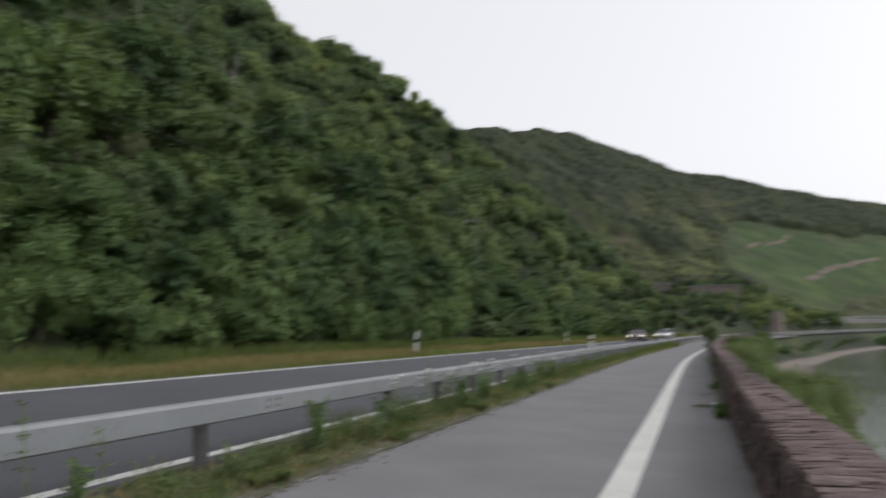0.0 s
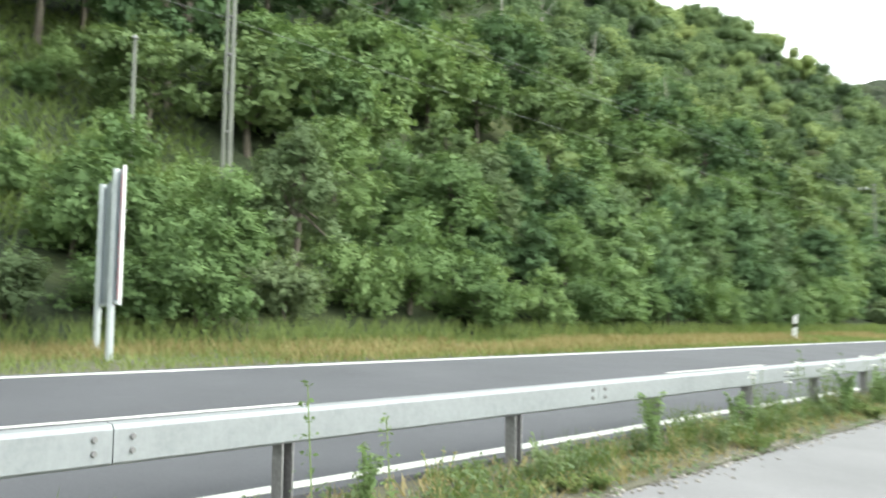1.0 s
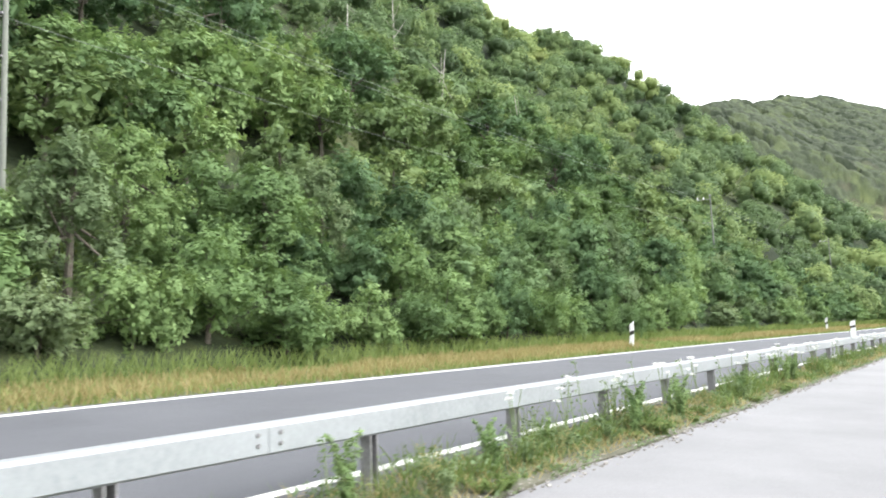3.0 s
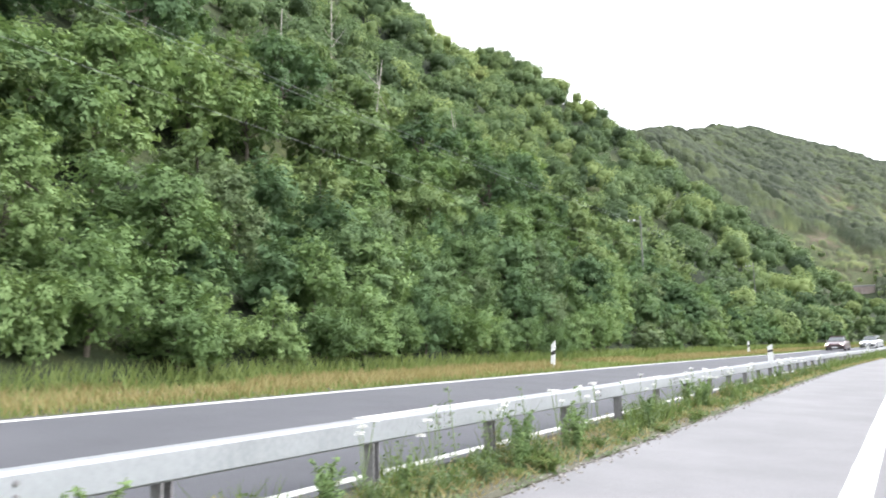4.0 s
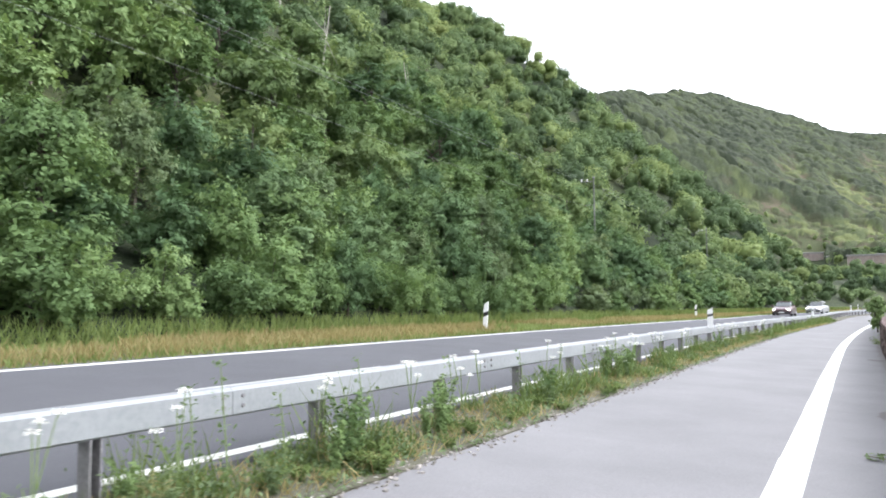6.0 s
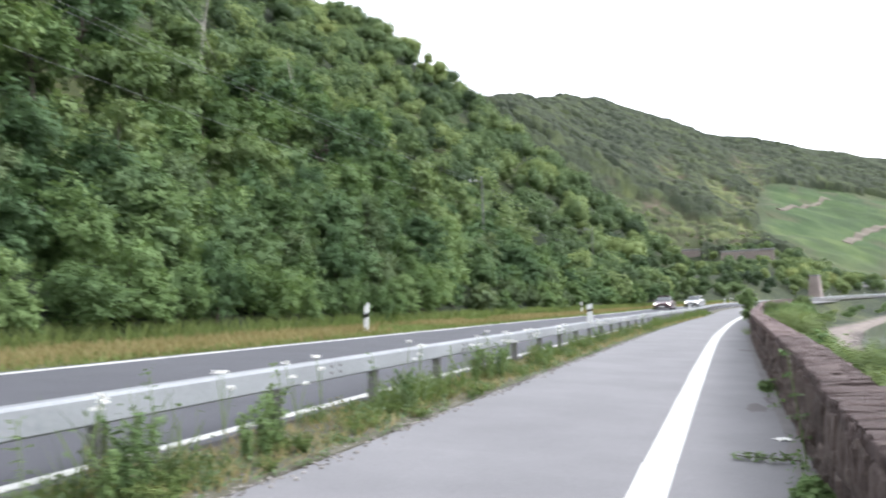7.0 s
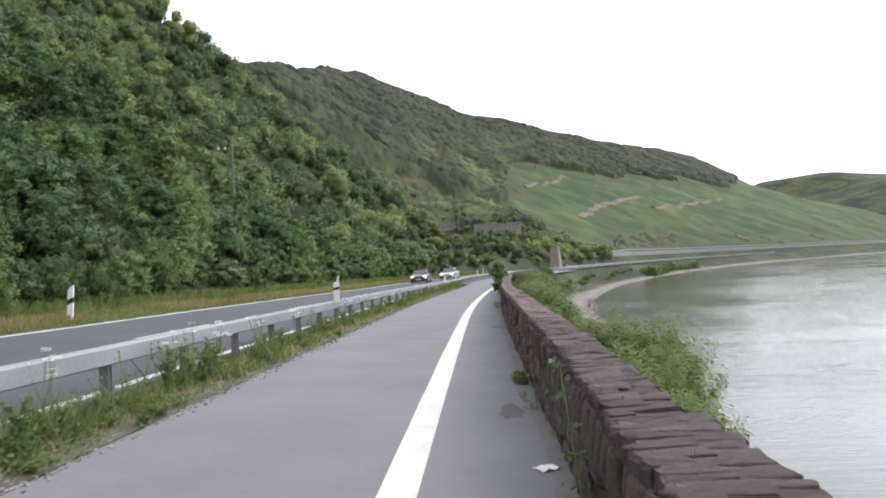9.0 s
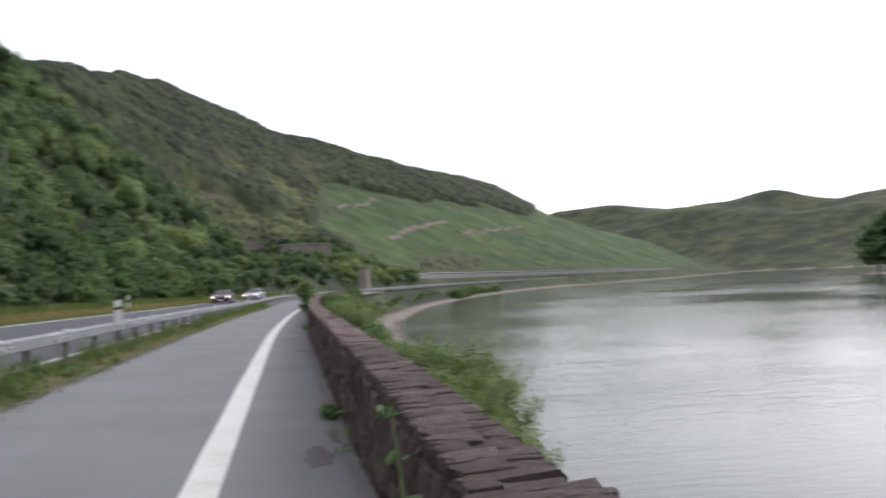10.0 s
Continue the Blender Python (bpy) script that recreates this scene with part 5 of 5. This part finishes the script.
def build_clearing():
    rs = np.random.RandomState(19)
    n = 26000
    p = along(rs.uniform(-24, 10, n), rs.uniform(-34, -13, n), 0.0)
    p[:, 2] = land(p[:, 0], p[:, 1])[0]
    stuff("slope_grass", blades(p, 0.5, 0.07, 0.6, rs), GRASS_GREEN, "tall green growth on the slope behind the masts", "grass")


build_clearing()


def build_rocks():
    rs = np.random.RandomState(15)
    base = [stone_mesh("shore_rock", 80 + k, ROCK) for k in range(4)]
    verts, faces = [], []
    for k in range(1500):
        s = rs.uniform(4, 110)
        shore = np.interp(s, [p[0] for p in SHORE], [p[1] for p in SHORE])
        p = at(s, shore + rs.normal() * 0.5 - 0.1)
        z = max(ground_z(p.x, p.y), WATER - 0.1)
        sz = rs.uniform(0.1, 0.34) * (1 if s < 24 else 0.5)
        m = pose(p.x, p.y, z, rs.uniform(0, 50), rs.uniform(0, 50), rs.uniform(0, 360)) @ Matrix.Diagonal((sz, sz * 0.8, sz * 0.6, 1))
        me = base[k % 4]
        n = len(verts)
        verts += [m @ v.co for v in me.vertices]
        faces += [tuple(n + i for i in q.vertices) for q in me.polygons]
    tagged(mesh_object("shore_rocks", verts, faces, ROCK), "dark rounded rocks along the waterline", "rocks", kind="stuff")


ROCK = rough_surface("shore_rock", [(0.25, (0.07, 0.06, 0.055)), (0.5, (0.17, 0.15, 0.14)), (0.8, (0.3, 0.27, 0.25))], 2, 15, 0.85, 0.5, 0.02, island=0.3)
build_rocks()


# ---- trees on the island over the water ----
for az, r, sc in ((40.6, 352, 2.6), (41.4, 360, 3.2), (42.2, 356, 3.4), (43.2, 362, 3.3), (44.3, 358, 3.1), (45.5, 364, 3.3)):
    x, y = EYE_X + r * math.sin(radians(az)), EYE_Y + r * math.cos(radians(az))
    ob = put_plant(far_shrubs[1], x, y, WATER - 0.1, az * 40, sc * 2.1)
isl = bmesh.new()
bmesh.ops.create_icosphere(isl, subdivisions=3, radius=1, matrix=pose(EYE_X + 380 * math.sin(radians(47)), EYE_Y + 380 * math.cos(radians(47)), WATER - 0.4, 0, 0, -47) @ Matrix.Diagonal((52, 24, 1.0, 1)))
im = bpy.data.meshes.new("island")
isl.to_mesh(im)
isl.free()
im.materials.append(SHINGLE)
tagged(new("island", im), "low river island with tall trees", "island", kind="structure")


# ---- railway bed behind the bushes ----
tagged(strip("railway_bed", [-21.4, -19.6, -17.9], -60, 200, 4.15, SOIL, 2.0, 0.2), "brown gravel bed of the railway", "railway bed", kind="structure")


# ---- tracks and scree on the far slopes ----
def track(ends, width, mat, label, name):
    pts = []
    for (a0, e0), (a1, e1) in zip(ends, ends[1:]):
        p0, p1 = on_slope(a0, e0), on_slope(a1, e1)
        pts += [p0 + (p1 - p0) * u for u in np.arange(0, 1, 0.04)]
    pts = np.array(pts)
    for _ in range(40):
        pts[1:-1] = (pts[:-2] + pts[1:-1] + pts[2:]) / 3
    tan = np.gradient(pts, axis=0)
    tan /= np.maximum(np.hypot(tan[:, 0], tan[:, 1]), 1e-6)[:, None]
    nrm = np.stack([tan[:, 1], -tan[:, 0]], 1)
    rows = [pts + nrm * width * u for u in (-0.5, 0, 0.5)]
    zs = [land(r[:, 0], r[:, 1])[0] + 0.35 for r in rows]
    verts, faces = [], []
    for i in range(len(pts)):
        verts += [(*rows[0][i], zs[0][i] - 6), (*rows[0][i], zs[0][i]), (*rows[1][i], zs[1][i]), (*rows[2][i], zs[2][i]), (*rows[2][i], zs[2][i] - 6)]
    for i in range(len(pts) - 1):
        for k in range(4):
            a = i * 5 + k
            faces.append((a, a + 1, a + 6, a + 5))
    n = len(verts)
    faces += [(0, 4, 3, 2, 1), (n - 5, n - 4, n - 3, n - 2, n - 1)]
    tagged(mesh_object(name, verts, faces, mat), label, "track", kind="structure")


EARTH = rough_surface("pale_earth", [(0.3, (0.085, 0.07, 0.052)), (0.55, (0.14, 0.118, 0.092)), (0.8, (0.2, 0.175, 0.145))], 0.15, 1.5, 0.95, 0.5, 0.1)
track([(7.4, 3.2), (8.6, 4.0), (11.6, 4.5)], 3.2, EARTH, "pale earth track with a terrace wall in the vineyard", "vineyard_track")
track([(3.4, 5.8), (6.6, 6.2)], 2, EARTH, "narrow earth track across the upper vineyard", "vineyard_track")
track([(12.5, 3.6), (14.5, 3.5), (17.5, 3.7)], 2.6, EARTH, "pale earth track with a terrace wall in the vineyard", "vineyard_track")
track([(-8.4, 11.2), (-6.0, 10.3), (-4.0, 9.2)], 7, EARTH, "pale scree strip on the wooded hill", "scree")


# ---- dead trees among the wood ----
DEADWOOD = rough_surface("pale_deadwood", [(0.3, (0.22, 0.21, 0.18)), (0.7, (0.38, 0.36, 0.32))], 2, 20, 0.9, 0.3, 0.01)
drs = np.random.RandomState(44)
for k in range(9):
    p = at(14 + 6 * k + drs.uniform(-2, 2), -drs.uniform(33, 52))
    dead = tagged(new("dead_tree"), "bare pale dead tree among the green crowns", "dead tree", "dead trees")
    dead.matrix_basis = pose(p.x, p.y, ground_z(p.x, p.y), drs.uniform(-8, 8), drs.uniform(-8, 8), drs.uniform(0, 360))
    part("trunk", limbs_bm(tree_lobes(100 + k, 6, 2.2, 9.5), 0.11, 9.0, 100 + k), DEADWOOD, dead)


# ---- oncoming cars ----
def car_paint(name, c):
    m, N, L, b = material(name, 0.3, 0.3, 0.5)
    n = noise_node(N, L, 3, 3, 0.5)
    r = ramp_node(N, [(0.3, tuple(v * 0.85 for v in c)), (0.7, c)])
    L.new(n.outputs[0], r.inputs[0])
    L.new(r.outputs[0], b.inputs["Base Color"])
    b.inputs["Coat Weight"].default_value = 0.6
    return m


SILVER, DARK_RED = car_paint("silver_paint", (0.45, 0.46, 0.48)), car_paint("dark_paint", (0.1, 0.05, 0.06))
GLASS = material("tinted_glass", 0.05, 0, 0.8)[0]
GLASS.node_tree.nodes["Principled BSDF"].inputs["Base Color"].default_value = (0.03, 0.04, 0.045, 1)
LAMP = material("headlight", 0.1, 0, 0.5)[0]
LAMP.node_tree.nodes["Principled BSDF"].inputs["Emission Color"].default_value = (1.0, 0.93, 0.8, 1)
LAMP.node_tree.nodes["Principled BSDF"].inputs["Emission Strength"].default_value = 5.0
RUBBER = rough_surface("rubber", [(0.3, (0.015, 0.015, 0.015)), (0.7, (0.03, 0.03, 0.03))], 5, 40, 0.85, 0.2, 0.003)


def loft(sections):
    """Rounded hull through stations: y, half width, bottom, top."""
    bm, rings = bmesh.new(), []
    for y, w, z0, z1 in sections:
        c = min(0.14, (z1 - z0) * 0.35)
        prof = [(-w + 0.06, z0), (w - 0.06, z0), (w, z0 + c * 0.6), (w, z1 - c), (w - c, z1), (-w + c, z1), (-w, z1 - c), (-w, z0 + c * 0.6)]
        rings.append([bm.verts.new((x, y, z)) for x, z in prof])
    for f, g in zip(rings, rings[1:]):
        for k in range(8):
            bm.faces.new((f[k], f[(k + 1) % 8], g[(k + 1) % 8], g[k]))
    bm.faces.new(rings[0])
    bm.faces.new(rings[-1])
    bmesh.ops.recalc_face_normals(bm, faces=bm.faces[:])
    return bm


def make_car(paint, label, m):
    car = tagged(new("car"), label, "car", "oncoming cars")
    car.matrix_basis = m
    part("body", loft([(-2.15, 0.68, 0.32, 0.62), (-2.05, 0.8, 0.22, 0.74), (-1.5, 0.87, 0.2, 0.86), (-0.9, 0.88, 0.2, 0.95), (1.0, 0.88, 0.2, 0.97), (1.9, 0.86, 0.22, 0.95), (2.15, 0.78, 0.32, 0.85)]), paint, car)
    part("glasshouse", loft([(-1.05, 0.74, 0.88, 0.96), (-0.35, 0.68, 0.88, 1.38), (1.2, 0.66, 0.88, 1.4), (1.95, 0.66, 0.88, 1.0)]), GLASS, car, "dark tinted windows")
    part("roof", loft([(-0.4, 0.6, 1.36, 1.43), (0.4, 0.62, 1.38, 1.46), (1.3, 0.6, 1.36, 1.43)]), paint, car)
    part("grille", box_bm(0.7, 0.05, 0.14, (0, -2.13, 0.56), 0.02), PLASTIC_BLACK, car)
    part("bumper", box_bm(1.5, 0.14, 0.16, (0, -2.12, 0.36), 0.05, 2), PLASTIC_BLACK, car)
    part("number_plate", box_bm(0.5, 0.02, 0.11, (0, -2.2, 0.38), 0.004), PLASTIC_WHITE, car)
    for x in (-0.58, 0.58):
        part("headlight", box_bm(0.32, 0.12, 0.15, (x, -2.06, 0.62), 0.04, 2), LAMP, car, "lit headlight")
        part("mirror", box_bm(0.16, 0.1, 0.11, (x * 1.62, -0.75, 0.98), 0.03), paint, car)
    for x in (-0.78, 0.78):
        for y in (-1.32, 1.3):
            turn = Matrix.Rotation(radians(90), 4, "Y")
            wheel = part("wheel", tube_bm(0.2, 0.2, 0.2, (x - 0.1, y, 0.31), 14, turn), GALVANISED, car)
            bm = bmesh.new()
            for r0, r1, w in ((0.31, 0.29, 0.09), (0.29, 0.31, -0.09)):
                bmesh.ops.create_cone(bm, cap_ends=True, segments=20, radius1=r0, radius2=r1, depth=0.1, matrix=Matrix.Translation((x + w * 0.5, y, 0.31)) @ turn)
            part("tyre", bm, RUBBER, wheel)
    return car


make_car(DARK_RED, "dark car with lit headlights on the road", pose(*at(82, -4.5), 0, 0, heading(82)))
make_car(SILVER, "silver car with lit headlights on the road", pose(*at(101, -4.5), 0, 0, heading(101)))


# ---- small things by the path ----
def wall_vine(s, d, h, n, seed, label, name="wall_plant", group="wall plants"):
    """A thin sprig with paired leaflets up the wall."""
    rs = np.random.RandomState(seed)
    top = tagged(new(name), label, "plant", group)
    top.matrix_basis = pose(*at(s, d), 0, -6, heading(s))
    part("stem", tube_bm(0.006, 0.003, h, n=5), STEM, top)
    per, lf = (12, 0.06) if name == "wall_plant" else (7, 0.042)
    z = np.repeat(np.linspace(0.1, 1.0, n) * h, per)
    a = rs.uniform(0, 6.283, len(z))
    rr = rs.uniform(0.01, 0.11, len(z)) * (1.15 - 0.75 * z / h)
    p = np.stack([rr * np.cos(a) - 0.02, rr * np.sin(a), z + rs.normal(size=len(z)) * 0.012], 1)
    quads = leaf_quads(p, unit(rs.normal(size=p.shape) * 0.3 + [-0.4, 0, 0.8]), lf, lf * 0.45, rs)
    ob = new("leaves", quads_mesh("leaves", quads, LEAF_BRIGHT))
    ob.parent = top


wall_vine(8.35, 4.26, 0.85, 6, 1, "green sprig of ash leaves against the wall")
wall_vine(11.8, 4.27, 0.32, 3, 2, "small green seedling at the wall foot")
wall_vine(7.9, 4.2, 0.2, 3, 4, "small green seedling at the wall foot")
for k, (s, d, h) in enumerate(((-2.1, 0.45, 0.78), (-1.7, 0.6, 0.6), (1.2, 0.4, 0.5), (4.3, 0.5, 0.7), (4.6, 0.45, 0.8), (5.0, 0.55, 0.6), (6.1, 0.4, 0.75), (7.4, 0.5, 0.7), (9.3, 0.4, 0.65), (11.5, 0.45, 0.6), (13.2, 0.4, 0.7))):
    wall_vine(s, d, h, 9, 30 + k, "tall thin green weed beside the guard rail", "tall_weed", "tall weeds by the rail")
clump = make_plant("weed_clump", shrub_lobes(91, 5, 0.16, 0.26), 120, 0.05, 0.03, LEAF_BRIGHT, 92, 0.008, 0.15, "low green weed clump at the wall foot", "wall plants")
put_plant(clump, *at(7.0, 4.17, -0.01), 0, 1.0)
put_plant(clump, *at(13.4, 4.2, -0.01), 70, 0.7)
def make_weed(height, spread, stems, leaves, leaf, mat, seed, label):
    """An upright weed: a few bent stems from one root, with narrow leaves along them."""
    rs = np.random.RandomState(seed)
    top = tagged(new("leafy_weed"), label, "weed", "leafy weeds")
    bm, pts, nrm = bmesh.new(), [], []
    for k in range(stems):
        a, h = 2.4 * k + rs.uniform(-0.4, 0.4), height * rs.uniform(0.55, 1.0)
        tip = Vector((math.cos(a) * spread * rs.uniform(0.3, 1), math.sin(a) * spread * rs.uniform(0.3, 1), h))
        mid = Vector((tip.x * 0.35, tip.y * 0.35, h * 0.55))
        for p, q in ((Vector((0, 0, -0.02)), mid), (mid, tip)):
            turn = (q - p).to_track_quat("Z", "Y").to_matrix().to_4x4()
            bmesh.ops.create_cone(bm, cap_ends=False, segments=4, radius1=0.004, radius2=0.003, depth=(q - p).length, matrix=Matrix.Translation((p + q) / 2) @ turn)
        for j in range(leaves):
            u = rs.uniform(0.1, 1.0)
            c = mid * (u / 0.5) if u < 0.5 else mid + (tip - mid) * ((u - 0.5) / 0.5)
            w = leaf * (1.3 - 0.7 * u)
            out_a = rs.uniform(0, 6.283)
            pts.append((c.x + math.cos(out_a) * w * 0.5, c.y + math.sin(out_a) * w * 0.5, max(0.01, c.z + rs.normal() * 0.01)))
            nrm.append((math.cos(out_a) * 0.4 + rs.normal() * 0.3, math.sin(out_a) * 0.4 + rs.normal() * 0.3, 0.8))
    part("stem", bm, STEM, top)
    crown = new("leaves", quads_mesh("leaves", leaf_quads(np.array(pts), unit(np.array(nrm)), leaf, leaf * 0.3, rs), mat))
    crown.parent = top
    return top


leafy_weeds = [
    make_weed(0.5, 0.14, 7, 60, 0.06, LEAF_BRIGHT, 94, "upright bright green weed under the guard rail"),
    make_weed(0.34, 0.16, 8, 40, 0.045, LEAF_GREY, 96, "grey-green leafy weed at the path edge"),
    make_weed(0.15, 0.2, 10, 34, 0.05, GRASS_GREEN, 98, "low spreading green weed at the path edge"),
    make_weed(0.42, 0.12, 8, 22, 0.03, GRASS_DRY, 99, "dry brownish weed gone to seed under the rail"),
]
wrs = np.random.RandomState(23)
for k in range(120):
    s = wrs.uniform(-4.5, 12) if k < 80 else wrs.uniform(12, 36)
    kind = wrs.choice(4, p=[0.14, 0.24, 0.4, 0.22])
    d = (wrs.uniform(0.25, 0.55), wrs.uniform(0.3, 0.66), wrs.uniform(0.4, 0.82), wrs.uniform(0.2, 0.6))[kind]
    put_plant(leafy_weeds[kind], *at(s, d, 0.0), wrs.uniform(0, 360), wrs.uniform(0.6, 1.15))
for s, d, sc in ((5.7, 0.5, 1.15), (5.95, 0.42, 1.0), (5.5, 0.55, 0.8), (7.1, 0.5, 1.0), (7.4, 0.4, 1.1), (2.9, 0.5, 0.9), (13.0, 0.45, 1.0), (13.3, 0.5, 0.95), (13.7, 0.42, 1.0)):
    put_plant(leafy_weeds[0], *at(s, d, 0.0), s * 77, sc)
twig = tagged(new("fallen_twig"), "fallen leafy twig lying on the path", "twig")
twig.matrix_basis = pose(*at(8.52, 4.2, 0.02), 0, 0, 84)
part("stem", tube_bm(0.006, 0.003, 0.5, (0, -0.03, 0.015), 5, Matrix.Rotation(radians(-88), 4, "X")), BARK, twig)
trs = np.random.RandomState(9)
tp = np.stack([trs.normal(size=60) * 0.05, trs.uniform(0.05, 0.45, 60), trs.uniform(0.01, 0.06, 60)], 1)
tl = new("leaves", quads_mesh("leaves", leaf_quads(tp, unit(trs.normal(size=tp.shape) * 0.4 + [0, 0, 1]), 0.07, 0.03, trs), LEAF_GREY))
tl.parent = twig
paper = bmesh.new()
bmesh.ops.create_grid(paper, x_segments=6, y_segments=5, size=0.06)
for v in paper.verts:
    v.co.z = 0.012 + 0.02 * noise.noise(v.co * 30)
    v.co.x *= 1.3
pm = bpy.data.meshes.new("litter")
paper.to_mesh(pm)
paper.free()
pm.materials.append(PETAL)
litter = tagged(new("litter", pm), "crumpled scrap of white paper on the path", "litter")
litter.matrix_basis = pose(*at(9.6, 4.17, 0.0), 0, 0, 30)
# dark damp stains on the asphalt by the wall
STAIN = rough_surface("damp_stain", [(0.3, (0.07, 0.062, 0.062)), (0.7, (0.12, 0.108, 0.108))], 6, 50, 0.8, 0.3, 0.004)
for s, d, rx, ry, seed in ((11.7, 4.02, 0.13, 0.5, 1), (12.5, 4.2, 0.1, 0.5, 2), (22.5, 4.1, 0.25, 0.35, 3), (15.8, 4.25, 0.08, 0.8, 5)):
    srs = np.random.RandomState(seed)
    ring = [at(s + ry * math.sin(a) * srs.uniform(0.6, 1.1), d + rx * math.cos(a) * srs.uniform(0.6, 1.1), 0.004) for a in np.linspace(0, 6.283, 18, endpoint=False)]
    tagged(mesh_object("stain", ring, [tuple(range(18))], STAIN), "dark damp stain on the asphalt", "stain", kind="structure")

DIRT = rough_surface("path_dirt", [(0.3, (0.12, 0.112, 0.112)), (0.55, (0.162, 0.153, 0.153)), (0.8, (0.2, 0.192, 0.192))], 3, 45, 0.95, 0.6, 0.006)
tagged(strip("dirt_band", [4.2, 4.28, 4.36], -20, 110, 0.005, DIRT, 0.3, 0.08, 17, 0.004), "brown dirt gathered along the wall foot", "dirt", kind="structure")
